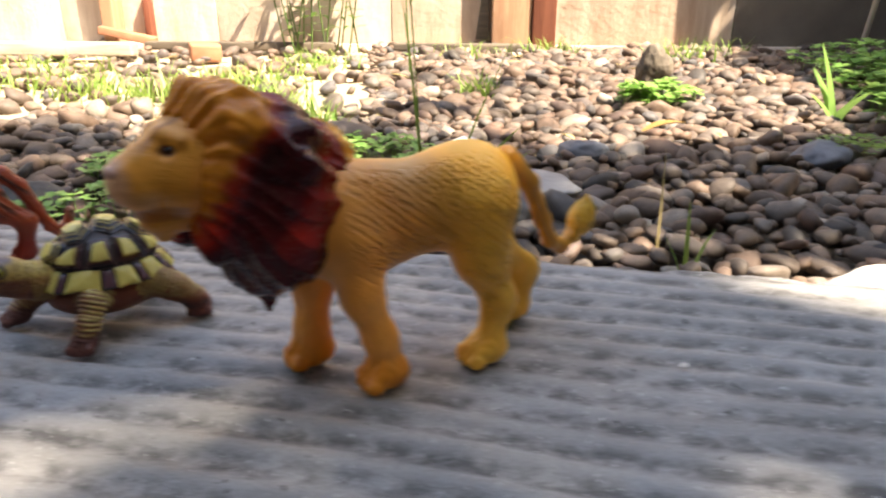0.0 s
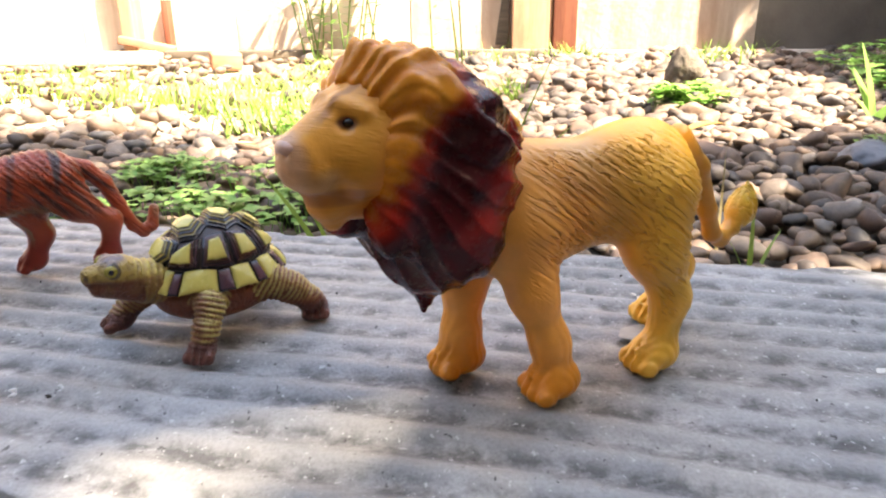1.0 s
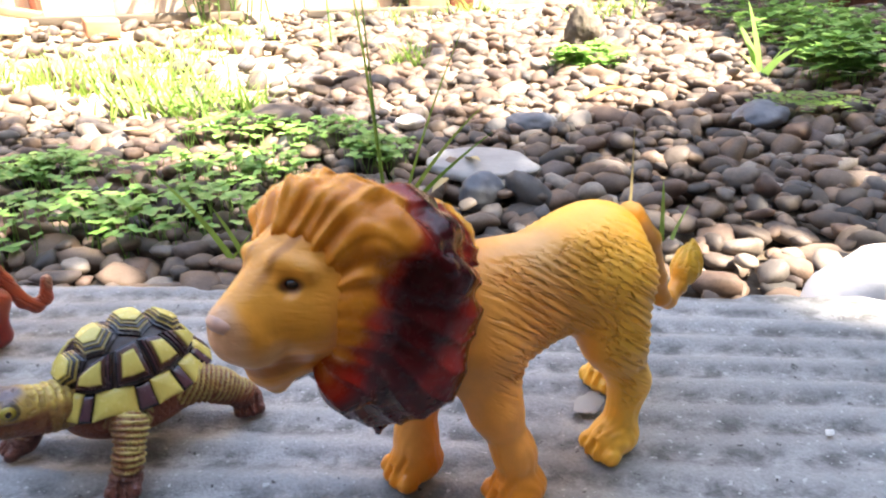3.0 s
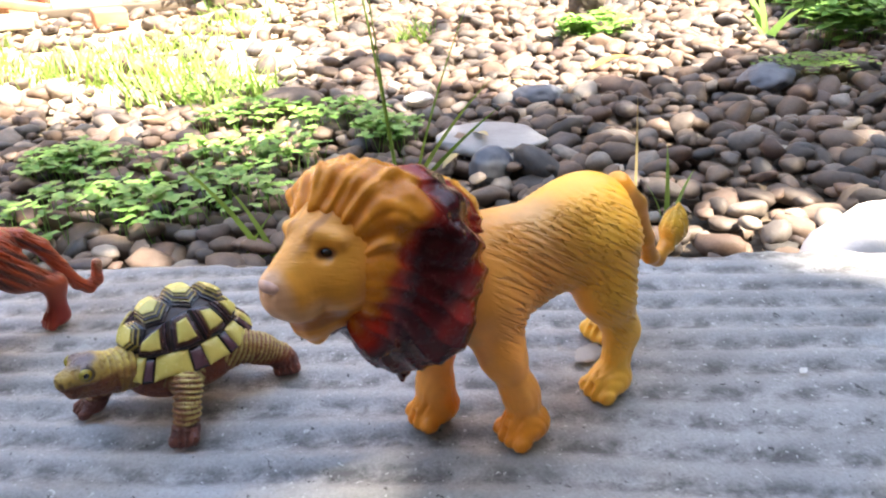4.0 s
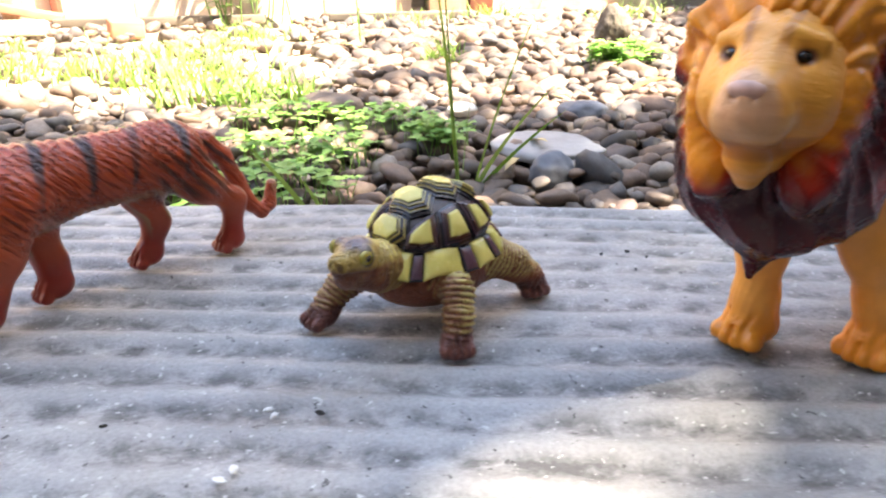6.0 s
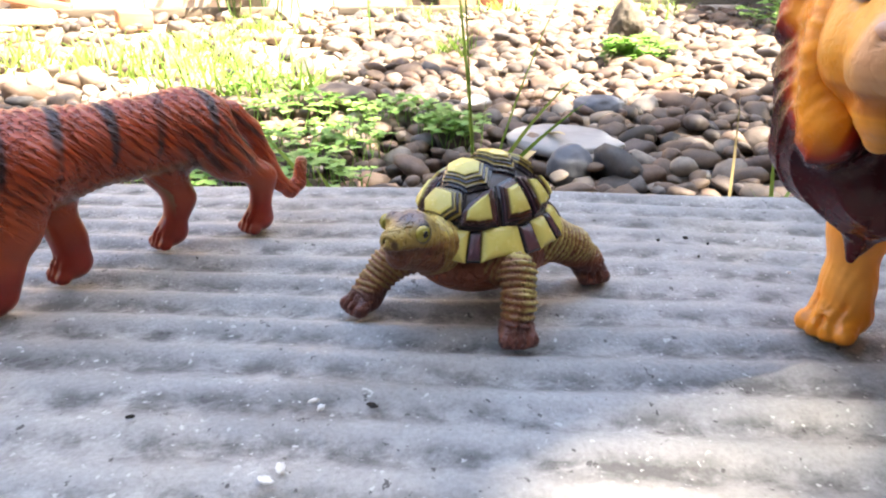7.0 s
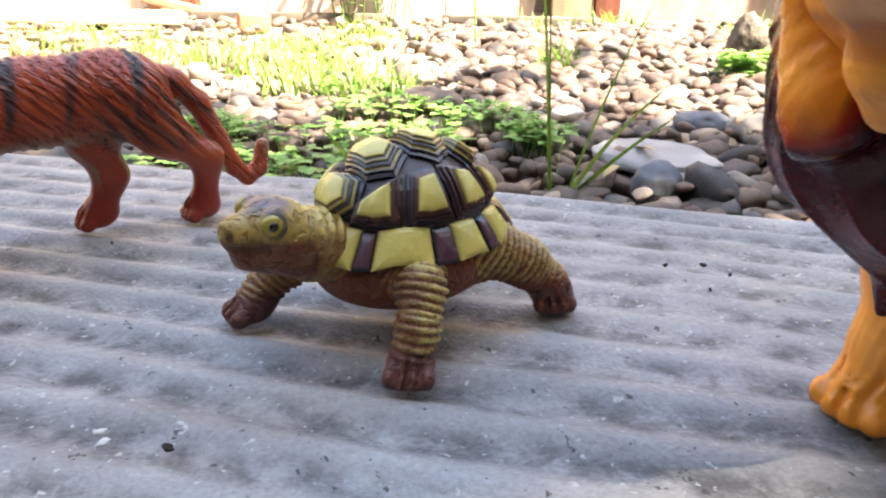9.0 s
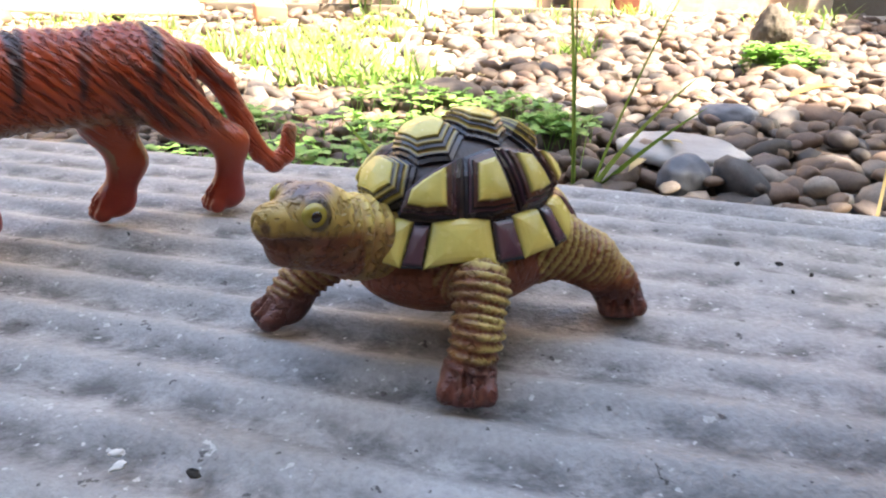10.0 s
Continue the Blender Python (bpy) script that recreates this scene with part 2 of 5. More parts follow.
def smooth_step(a, b, x):
    t = np.clip((x - a) / (b - a), 0, 1)
    return t * t * (3 - 2 * t)


def blend(c1, c2, f):
    f = np.asarray(f)[:, None]
    return np.asarray(c1) * (1 - f) + np.asarray(c2) * f


def wobble(p, s, seed=0.0):
    """Smooth pseudo noise in -1..1 from crossed sines."""
    x, y, z = (p * s).T
    return (np.sin(x + 1.7 * np.sin(y * 0.9 + seed) + seed) + np.sin(y * 1.1 + 1.3 * np.sin(z + seed * 2)) +
            np.sin(z * 0.93 + 1.5 * np.sin(x * 1.2 + seed * 3) + 2 * seed)) / 3


class Clay:
    """A solid modelled from blended balls and tapered rods, skinned on a fine grid."""

    def __init__(self, low, high, step):
        self.step = step
        self.low = np.array(low, float)
        self.n = np.ceil((np.array(high) - self.low) / step).astype(int) + 1
        self.ax = [self.low[i] + step * np.arange(self.n[i]) for i in range(3)]
        self.d = np.full(self.n, 1.0)

    def _box(self, low, high):
        sl, g = [], []
        for i in range(3):
            a = int(max(0, np.floor((low[i] - self.low[i]) / self.step)))
            b = int(min(self.n[i], np.ceil((high[i] - self.low[i]) / self.step) + 1))
            sl.append(slice(a, max(b, a)))
            g.append(self.ax[i][a:max(b, a)])
        return tuple(sl), np.meshgrid(*g, indexing="ij")

    def _join(self, sl, d, k):
        old = self.d[sl]
        h = np.clip(0.5 + 0.5 * (old - d) / k, 0, 1)
        self.d[sl] = old * (1 - h) + d * h - k * h * (1 - h)

    def ball(self, c, r, k=0.004, yaw=0.0, pitch=0.0):
        c, r = np.array(c, float), np.array((r, r, r) if np.isscalar(r) else r, float)
        pad = r.max() + 0.012
        sl, (x, y, z) = self._box(c - pad, c + pad)
        x, y, z = x - c[0], y - c[1], z - c[2]
        a, b = math.cos(radians(yaw)), math.sin(radians(yaw))
        x, y = x * a + y * b, -x * b + y * a
        a, b = math.cos(radians(pitch)), math.sin(radians(pitch))
        x, z = x * a + z * b, -x * b + z * a
        q = np.sqrt((x / r[0]) ** 2 + (y / r[1]) ** 2 + (z / r[2]) ** 2)
        g = np.sqrt((x / r[0] ** 2) ** 2 + (y / r[1] ** 2) ** 2 + (z / r[2] ** 2) ** 2)
        self._join(sl, q * (q - 1) / np.maximum(g, 1e-6), k)
        return self

    def _rod(self, a, b, ra, rb):
        a, b = np.array(a, float), np.array(b, float)
        pad = max(ra, rb) + 0.012
        sl, (x, y, z) = self._box(np.minimum(a, b) - pad, np.maximum(a, b) + pad)
        ab = b - a
        h = np.clip(((x - a[0]) * ab[0] + (y - a[1]) * ab[1] + (z - a[2]) * ab[2]) / (ab @ ab), 0, 1)
        d = np.sqrt((x - a[0] - h * ab[0]) ** 2 + (y - a[1] - h * ab[1]) ** 2 + (z - a[2] - h * ab[2]) ** 2)
        return sl, d - (ra + (rb - ra) * h)

    def rod(self, a, b, ra, rb, k=0.004):
        self._join(*self._rod(a, b, ra, rb), k)
        return self

    def chain(self, pts, k=0.004):
        for (a, ra), (b, rb) in zip(pts, pts[1:]):
            self.rod(a, b, ra, rb, k)
        return self

    def cut(self, a, b, ra, rb, k=0.0015):
        sl, d = self._rod(a, b, ra, rb)
        old, d = self.d[sl], -d
        h = np.clip(0.5 - 0.5 * (old - d) / k, 0, 1)
        self.d[sl] = old * (1 - h) + d * h + k * h * (1 - h)
        return self

    def floor(self, z0=0.0):
        self.d = np.maximum(self.d, z0 - self.ax[2][None, None, :])
        return self

    def skin(self, smooth=1):
        d = self.d
        s = [slice(None, -1), slice(1, None)]
        corners = {(i, j, k): d[s[i], s[j], s[k]] for i in (0, 1) for j in (0, 1) for k in (0, 1)}
        inside = sum((c < 0).astype(np.int8) for c in corners.values())
        act = (inside > 0) & (inside < 8)
        cell = np.argwhere(act)
        num = np.full(act.shape, -1, int)
        num[act] = np.arange(len(cell))
        val = {q: c[act] for q, c in corners.items()}
        tot, cnt = np.zeros((len(cell), 3)), np.zeros(len(cell))
        for q in corners:
            for axis in range(3):
                if q[axis]:
                    continue
                e = list(q)
                e[axis] = 1
                v0, v1 = val[q], val[tuple(e)]
                m = (v0 < 0) != (v1 < 0)
                t = np.where(m, v0 / np.where(m, v0 - v1, 1), 0)
                p = np.tile(np.array(q, float), (len(cell), 1))
                p[:, axis] += t
                tot += p * m[:, None]
                cnt += m
        verts = self.low + (cell + tot / cnt[:, None]) * self.step
        faces = []
        for axis in range(3):
            u, v = (axis + 1) % 3, (axis + 2) % 3
            a = [slice(None)] * 3
            b = [slice(None)] * 3
            a[axis], b[axis] = slice(None, -1), slice(1, None)
            sa, sb = d[tuple(a)] < 0, d[tuple(b)] < 0
            for flip, m in ((False, sa & ~sb), (True, ~sa & sb)):
                e = np.argwhere(m)
                e = e[(e[:, u] > 0) & (e[:, v] > 0) & (e[:, u] < self.n[u] - 1) & (e[:, v] < self.n[v] - 1)]
                q = []
                for du, dv in ((1, 1), (0, 1), (0, 0), (1, 0)):
                    c = e.copy()
                    c[:, u] -= du
                    c[:, v] -= dv
                    q.append(num[c[:, 0], c[:, 1], c[:, 2]])
                q = np.array(q).T
                faces.append(q[:, ::-1] if flip else q)
        faces = np.concatenate(faces)
        faces = faces[(faces >= 0).all(1)]
        for _ in range(smooth):
            verts = relaxed(verts, faces)
        return verts, faces


def relaxed(verts, faces):
    acc, cnt = np.zeros_like(verts), np.zeros(len(verts))
    for i in range(4):
        for j in (1, 3):
            np.add.at(acc, faces[:, i], verts[faces[:, (i + j) % 4]])
            np.add.at(cnt, faces[:, i], 1)
    return verts * 0.5 + 0.5 * acc / np.maximum(cnt, 1)[:, None]


def normals(verts, faces):
    n = np.cross(verts[faces[:, 2]] - verts[faces[:, 0]], verts[faces[:, 3]] - verts[faces[:, 1]])
    out = np.zeros_like(verts)
    for i in range(4):
        np.add.at(out, faces[:, i], n)
    return out / np.maximum(np.linalg.norm(out, axis=1), 1e-12)[:, None]


def clay_part(name, verts, faces, cols, fur, material, parent, label=""):
    me = raw(name, verts.tolist(), faces.tolist())
    paint_on(me, cols, fur)
    return link_mesh(name, me, material, parent, label)


def ball_bm(r, seg=20, ring=12):
    bm = bmesh.new()
    bmesh.ops.create_uvsphere(bm, u_segments=seg, v_segments=ring, radius=1)
    bmesh.ops.scale(bm, vec=(r, r, r) if np.isscalar(r) else r, verts=bm.verts)
    return bm


def box_bm(lo, hi, bevel=0.0, seg=2):
    bm = bmesh.new()
    lo, hi = Vector(lo), Vector(hi)
    d = hi - lo
    bmesh.ops.create_cube(bm, size=1, matrix=Matrix.Translation((lo + hi) / 2) @ Matrix.Diagonal((*d, 1)))
    if bevel:
        bmesh.ops.bevel(bm, geom=bm.edges[:], offset=bevel, segments=seg, affect="EDGES", profile=0.6)
    return bm


def ground_z(y):
    return -0.19 + 0.043 * min(max(y, -1.0), 3.4)


def facing(x, y, direction):
    """A stand on the sheet whose x axis is the way the toy walks and y its own left."""
    f = Vector((*direction, 0)).normalized()
    side = Vector((-f.y, f.x, 0))
    return Matrix(((f.x, side.x, 0, x), (f.y, side.y, 0, y), (0, 0, 1, 0), (0, 0, 0, 1)))


# ---------------------------------------------------------------- the setting
def build_ground():
    bm = bmesh.new()
    xs = [-60, -8, -4, -2, -1, 0, 1, 2, 4, 8, 60]
    ys = [-60, -8, -1, 0, 1, 2, 3.4, 8, 60]
    grid = [[bm.verts.new((x, y, ground_z(y) - 0.012)) for x in xs] for y in ys]
    for r0, r1 in zip(grid, grid[1:]):
        for i in range(len(xs) - 1):
            bm.faces.new((r0[i], r0[i + 1], r1[i + 1], r1[i]))
    return tagged(part("ground", bm, M_SOIL), "dark soil ground rising gently to the wall", "ground", kind="structure")


FAR, NEAR = (0.369, -0.19), (0.1615, -0.24)   # edges of the sheet: y = a + b x
PITCH = 0.0150


def build_sheet():
    """The corrugated sheet: small waves along its length, a chipped, uneven far edge."""
    nx, ny, x0, x1 = 300, 190, -0.62, 0.52
    xs = np.linspace(x0, x1, nx)
    verts, dirt = [], []
    for side in (0, 1):
        for j in range(ny):
            f = j / (ny - 1)
            for x in xs:
                rag = 0.0016 * math.sin(x * 61) + 0.0011 * math.sin(x * 173 + 1) + 0.0007 * math.sin(x * 411 + 2)
                rag2 = 0.002 * math.sin(x * 47 + 2) + 0.001 * math.sin(x * 190)
                ya, yb = NEAR[0] + NEAR[1] * x + rag2, FAR[0] + FAR[1] * x + rag
                y = ya + (yb - ya) * f
                s = (y + 0.2 * x) / PITCH + 0.18 * math.sin(x * 17) + 0.1 * math.sin(x * 39 + y * 25)
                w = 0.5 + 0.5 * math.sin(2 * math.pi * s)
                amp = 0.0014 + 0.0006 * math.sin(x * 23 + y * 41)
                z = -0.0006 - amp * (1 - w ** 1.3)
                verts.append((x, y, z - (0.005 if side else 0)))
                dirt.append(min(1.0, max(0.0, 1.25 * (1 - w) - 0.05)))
    faces = []
    for j in range(ny - 1):
        for i in range(nx - 1):
            a = j * nx + i
            faces.append((a, a + 1, a + nx + 1, a + nx))
    o = nx * ny
    faces += [tuple(o + q for q in reversed(f)) for f in faces]
    ring = [i for i in range(nx)] + [j * nx + nx - 1 for j in range(1, ny)] + \
           [(ny - 1) * nx + i for i in range(nx - 2, -1, -1)] + [j * nx for j in range(ny - 2, 0, -1)]
    for a, b in zip(ring, ring[1:] + ring[:1]):
        faces.append((a, a + o, b + o, b))
    me = raw("corrugated_sheet", verts, faces)
    at = me.attributes.new("dirt", "FLOAT", "POINT")
    at.data.foreach_set("value", np.array(dirt, np.float32))
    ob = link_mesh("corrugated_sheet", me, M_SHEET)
    return tagged(ob, "weathered grey corrugated roofing sheet lying on an old wooden bench", "roofing sheet")


def build_bench():
    b = thing("wooden_bench", pose(0, 0, 0), "old dark brown wooden bench under the grey sheet", "bench")
    for k in range(3):
        m = box_bm((-0.75, 0.02 + 0.115 * k, -0.034), (0.62, 0.129 + 0.115 * k, -0.0075), 0.003)
        o = part("plank", m, M_WOOD, b)
        o.matrix_local = pose(0, 0, 0, 0, 0, -11.5)
    for x in (-0.62, 0.5):
        for y in (0.09, 0.28):
            m = box_bm((x - 0.03, y - 0.03, -0.21), (x + 0.03, y + 0.03, -0.0345), 0.003)
            o = part("leg", m, M_WOOD, b)
            o.matrix_local = pose(0, 0, 0, 0, 0, -11.5)
    return b


def build_wall():
    y = 2.83
    w = thing("wall_back", pose(0, 0, 0), "tan weathered plaster garden wall in bright sun", "wall", kind="structure")
    edges = [-7.0, -2.55, -1.52, -0.92, -0.25, 0.36, 1.05, 2.3, 7.0]
    for a, b in zip(edges, edges[1:]):
        off = 0.006 * ((int(a * 10) * 7) % 5 - 2) / 2
        # panels right of x = 1 take the darker grey plaster
        part("panel", box_bm((a + 0.0012, y + off, -0.3), (b - 0.0012, y + 0.12, 1.9), 0.002), M_WALL if a < 1 else M_DULL, w)
    part("coping", box_bm((-7, y - 0.03, 1.9), (7, y + 0.15, 1.97), 0.01), M_WALL, w)
    part("footing", box_bm((-7, y - 0.035, -0.3), (7, y - 0.012, -0.05), 0.004), M_WALL, w)
    return w


def build_unseen_walls():
    """Unseen plain walls added to block light, behind the camera and at both sides."""
    h = thing("wall_unseen_rear", pose(0, 0, 0), "plain dull wall added out of view to block light from behind", "wall", kind="structure")
    part("panel", box_bm((-6, -1.15, -0.3), (4.5, -1.0, 2.9), 0.01), M_DULL, h)
    for name, x in (("wall_unseen_west", -3.4), ("wall_unseen_east", 3.4)):
        w = thing(name, pose(0, 0, 0), "plain dull side wall added out of view to block light", "wall", kind="structure")
        part("panel", box_bm((x - 0.06, -1.0, -0.3), (x + 0.06, 2.83, 1.9), 0.01), M_DULL, w)
    return h


def build_posts():
    p = thing("wall_post", pose(0.172, 2.80, -0.3), "reddish wooden post with a pale and a dark face", "post")
    part("pale_face", box_bm((-0.04, -0.05, 0), (0.105, 0.064, 2.1), 0.004), M_POST_L, p)
    part("dark_face", box_bm((0.108, -0.06, 0), (0.195, 0.064, 2.1), 0.004), M_POST_D, p)
    # dark solid piece stands in for the shadow left of the post
    shadow_piece = part("shadow_wedge", box_bm((-0.10, 0.0, 0.27), (-0.05, 0.06, 0.62), 0.003), M_DSTRIP, p, "dark piece standing in for the post shadow")
    for v in shadow_piece.data.vertices:
        if v.co.z > 0.4 and v.co.x < -0.07:
            v.co.x = -0.055
    q = thing("wall_post", pose(-1.33, 2.76, -0.3), "weathered brown wooden post against the wall", "post")
    part("board", box_bm((0.0, -0.02, 0), (0.05, 0.064, 2.1), 0.004), M_POST_L, q)
    part("dark_face", box_bm((0.145, 0.02, 0.26), (0.17, 0.064, 0.44), 0.003), M_POST_D, q)
    r = thing("corner_post", pose(1.52, 2.50, -0.3), "dark brown wooden post in the shaded corner", "post")
    part("board", box_bm((0.06, 0, 0), (0.26, 0.2, 2.1), 0.006), M_POST_D, r)
    s = tagged(part("downpipe", pipe_bm(0.035, 2.0), M_PIPE), "grey white drain pipe beside the corner post", "pipe")
    s.matrix_world = pose(1.50, 2.43, -0.088)
    s2 = tagged(part("white_cane", pipe_bm(0.009, 1.6), M_PIPE), "thin white cane leaning by the wall", "cane")
    s2.matrix_world = pose(1.37, 2.52, -0.09, 2, 6, 0)


def pipe_bm(r, h):
    bm = bmesh.new()
    bmesh.ops.create_cone(bm, cap_ends=True, segments=24, radius1=r, radius2=r, depth=h, matrix=Matrix.Translation((0, 0, h / 2)))
    return bm


def build_strips():
    a = tagged(part("grey_plank", box_bm((-0.62, -0.03, 0), (0.62, 0.03, 0.045), 0.006), M_STRIP), "pale grey plank lying on the pebbles by the wall", "plank")
    a.matrix_world = pose(-1.72, 2.47, ground_z(2.47) + 0.01, 0, 0, 1)
    b = tagged(part("dark_plank", box_bm((-0.35, -0.025, 0), (0.35, 0.025, 0.03), 0.005), M_DSTRIP), "dark rotten plank lying along the wall", "plank")
    b.matrix_world = pose(-0.80, 2.70, ground_z(2.7) + 0.006, 0, 0, 0)
    c = tagged(part("dark_plank", box_bm((-0.25, -0.025, 0), (0.25, 0.025, 0.028), 0.005), M_DSTRIP), "dark narrow plank beside the wall post", "plank")
    c.matrix_world = pose(0.02, 2.68, ground_z(2.7) + 0.008, 0, 0, -1)
    d = tagged(part("fallen_board", box_bm((-0.1, -0.03, 0), (0.1, 0.03, 0.03), 0.005), M_BROWN), "short reddish board leaning on the wall foot", "board")
    d.matrix_world = pose(-1.23, 2.72, ground_z(2.7) + 0.04, 0, 12, 10)
    e = tagged(part("brick_piece", box_bm((-0.05, -0.04, 0), (0.05, 0.04, 0.055), 0.008), M_BROWN), "broken red brick piece among pebbles", "brick")
    e.matrix_world = pose(-0.85, 2.45, ground_z(2.45), 4, 3, 25)


# ---------------------------------------------------------------- the toys
LION = facing(-0.010, 0.265, (-0.906, -0.423))
TORTOISE = facing(-0.1296, 0.291, (-0.757, -0.653))
TIGER = facing(-0.235, 0.327, (-0.745, -0.667))


def paw(c, at, r=(0.0082, 0.0068, 0.0054), yaw=0.0, toes=4, toe_r=0.0026):
    """A paw with toes in front, standing on the ground."""
    x, y = at
    c.ball((x, y, r[2] * 0.92), r, 0.003, yaw)
    a = radians(yaw)
    for k in range(toes):
        s = (k - (toes - 1) / 2) / ((toes - 1) / 2)
        lx, ly = r[0] * (0.80 - 0.16 * s * s), s * r[1] * 0.74
        c.ball((x + lx * math.cos(a) - ly * math.sin(a), y + lx * math.sin(a) + ly * math.cos(a), toe_r * 0.98),
               (toe_r * 1.25, toe_r * 0.92, toe_r * 1.15), 0.0008, yaw)
    for k in range(toes - 1):
        s = (k - (toes - 2) / 2) / ((toes - 1) / 2)
        pts = []
        for lx, lz in ((r[0] * 0.55, r[2] * 1.75), (r[0] * 1.22, toe_r * 0.6)):
            ly = s * r[1] * 0.74
            pts.append((x + lx * math.cos(a) - ly * math.sin(a), y + lx * math.sin(a) + ly * math.cos(a), lz))
        c.cut(pts[0], pts[1], 0.0006, 0.0009, 0.0006)


def build_lion():
    lion = thing("toy_lion", LION, "yellow orange plastic toy lion with a dark maroon mane", "toy lion")
    # body with legs
    c = Clay((-0.064, -0.032, -0.002), (0.060, 0.032, 0.084), 0.00075)
    c.ball((0.022, 0, 0.0510), (0.0195, 0.0155, 0.0190), 0.006)
    c.ball((0.000, 0, 0.0535), (0.026, 0.0140, 0.0158), 0.010)
    c.ball((-0.0185, 0, 0.0575), (0.0175, 0.0135, 0.0165), 0.010)
    c.ball((0.036, 0.001, 0.057), (0.016, 0.015, 0.018), 0.008)
    for s, legs in ((1, [((0.024, 0.0085, 0.047), 0.0105), ((0.0228, 0.0125, 0.0310), 0.0060), ((0.0180, 0.0146, 0.0165), 0.0046), ((0.0160, 0.0152, 0.0060), 0.0050)]),
                    (-1, [((0.027, -0.0090, 0.046), 0.0105), ((0.0330, -0.0095, 0.0270), 0.0058), ((0.0345, -0.0085, 0.0125), 0.0050), ((0.0345, -0.0085, 0.006), 0.0054)]),
                    (1, [((-0.0200, 0.0075, 0.053), 0.0125), ((-0.0185, 0.0115, 0.0370), 0.0084), ((-0.0245, 0.0132, 0.0225), 0.0050), ((-0.0218, 0.0136, 0.0090), 0.0048)]),
                    (-1, [((-0.0230, -0.0075, 0.052), 0.0120), ((-0.0330, -0.0110, 0.0335), 0.0074), ((-0.0490, -0.0120, 0.0200), 0.0048), ((-0.0465, -0.0125, 0.0085), 0.0052)])):
        c.chain(legs, 0.0055)
    paw(c, (0.0168, 0.0152), (0.0078, 0.0070, 0.0056))
    paw(c, (0.0350, -0.0085))
    paw(c, (-0.0195, 0.0138), (0.0080, 0.0066, 0.0054))
    paw(c, (-0.0435, -0.0126))
    c.floor(0.0)
    v, f = c.skin(1)
    n = normals(v, f)
    legs_low = smooth_step(0.030, 0.014, v[:, 2])
    grooves = smooth_step(0.028, 0.045, v[:, 2]) * smooth_step(0.030, 0.018, v[:, 0])
    hind = smooth_step(0.0, -0.015, v[:, 0])
    fur = np.clip(grooves + hind * smooth_step(0.010, 0.022, v[:, 2]), 0, 1) * smooth_step(0.074, 0.066, v[:, 2])
    fur *= smooth_step(-0.5, 0.1, n[:, 2] + 0.6) * smooth_step(0.35, 0.75, np.abs(n[:, 1])) * smooth_step(-0.036, -0.026, v[:, 0] - 0.3 * (0.05 - v[:, 2]))
    q = v @ np.array((-math.sin(radians(38)), 0, math.cos(radians(38))))
    cut = np.sin(q * 3000 + 1.3 * wobble(v, 110, 0.4)) * (0.7 + 0.3 * wobble(v, 160, 2.1))
    v = v + n * (0.00046 * fur * cut + 0.00016 * (1 - fur) * legs_low * np.sin(v[:, 1] * 3600 + v[:, 0] * 1500 + 2 * wobble(v, 220, 3)))[:, None]
    yellow, orange, tan, deep = (0.96, 0.50, 0.060), (0.90, 0.365, 0.065), (0.80, 0.45, 0.17), (0.74, 0.235, 0.010)
    col = blend(orange, yellow, smooth_step(0.016, -0.022, v[:, 0] + 0.004 * wobble(v, 120)))
    col = blend(col, tan, 0.6 * smooth_step(-0.2, -0.8, n[:, 2]) * smooth_step(0.024, 0.034, v[:, 2]))
    col = blend(col, (0.70, 0.40, 0.16), 0.45 * smooth_step(0.012, 0.0, np.abs(v[:, 0] - 0.006)) * smooth_step(0.05, 0.066, v[:, 2]))
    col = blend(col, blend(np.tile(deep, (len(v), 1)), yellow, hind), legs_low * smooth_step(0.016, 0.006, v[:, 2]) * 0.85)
    # dark contact line painted into the paw colour at ground level
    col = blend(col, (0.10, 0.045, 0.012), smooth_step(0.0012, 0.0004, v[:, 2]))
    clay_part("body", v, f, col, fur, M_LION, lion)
    # tail
    c = Clay((-0.086, -0.018, 0.018), (-0.030, 0.010, 0.074), 0.0006)
    c.chain([((-0.0330, 0, 0.0670), 0.0042), ((-0.0430, -0.0010, 0.0570), 0.0033), ((-0.0505, -0.0028, 0.0420), 0.0029),
             ((-0.0550, -0.0040, 0.0330), 0.0027), ((-0.0605, -0.0055, 0.0296), 0.0026), ((-0.0670, -0.0070, 0.0330), 0.0025)], 0.002)
    c.chain([((-0.0670, -0.0070, 0.0330), 0.0028), ((-0.0705, -0.0078, 0.0378), 0.0046), ((-0.0718, -0.0080, 0.0412), 0.0040), ((-0.0733, -0.0082, 0.0472), 0.0008)], 0.002)
    v, f = c.skin(1)
    n = normals(v, f)
    tuft = smooth_step(-0.0645, -0.0685, v[:, 0])
    ang = np.arctan2(v[:, 1] + 0.008, v[:, 0] + 0.0710)
    v = v + n * (0.0003 * tuft * np.sin(ang * 9 + 40 * v[:, 2]))[:, None]
    col = blend((0.68, 0.29, 0.03), (0.80, 0.45, 0.045), tuft)
    clay_part("tail", v, f, col, 0.6 * tuft, M_LION, lion)
    # head, in its own frame turned to the lion's left
    yaw = 22
    H = Matrix.Translation((0.061, 0.005, 0.078)) @ pose(0, 0, 0, 0, 0, yaw)
    Hn = np.array(H)
    head = Clay((-0.026, -0.026, -0.030), (0.034, 0.026, 0.026), 0.0006)
    head.ball((0.001, 0, 0.001), (0.0150, 0.0135, 0.0125), 0.004)
    head.rod((0.010, 0, -0.002), (0.0225, 0, -0.0055), 0.0098, 0.0066, 0.004)
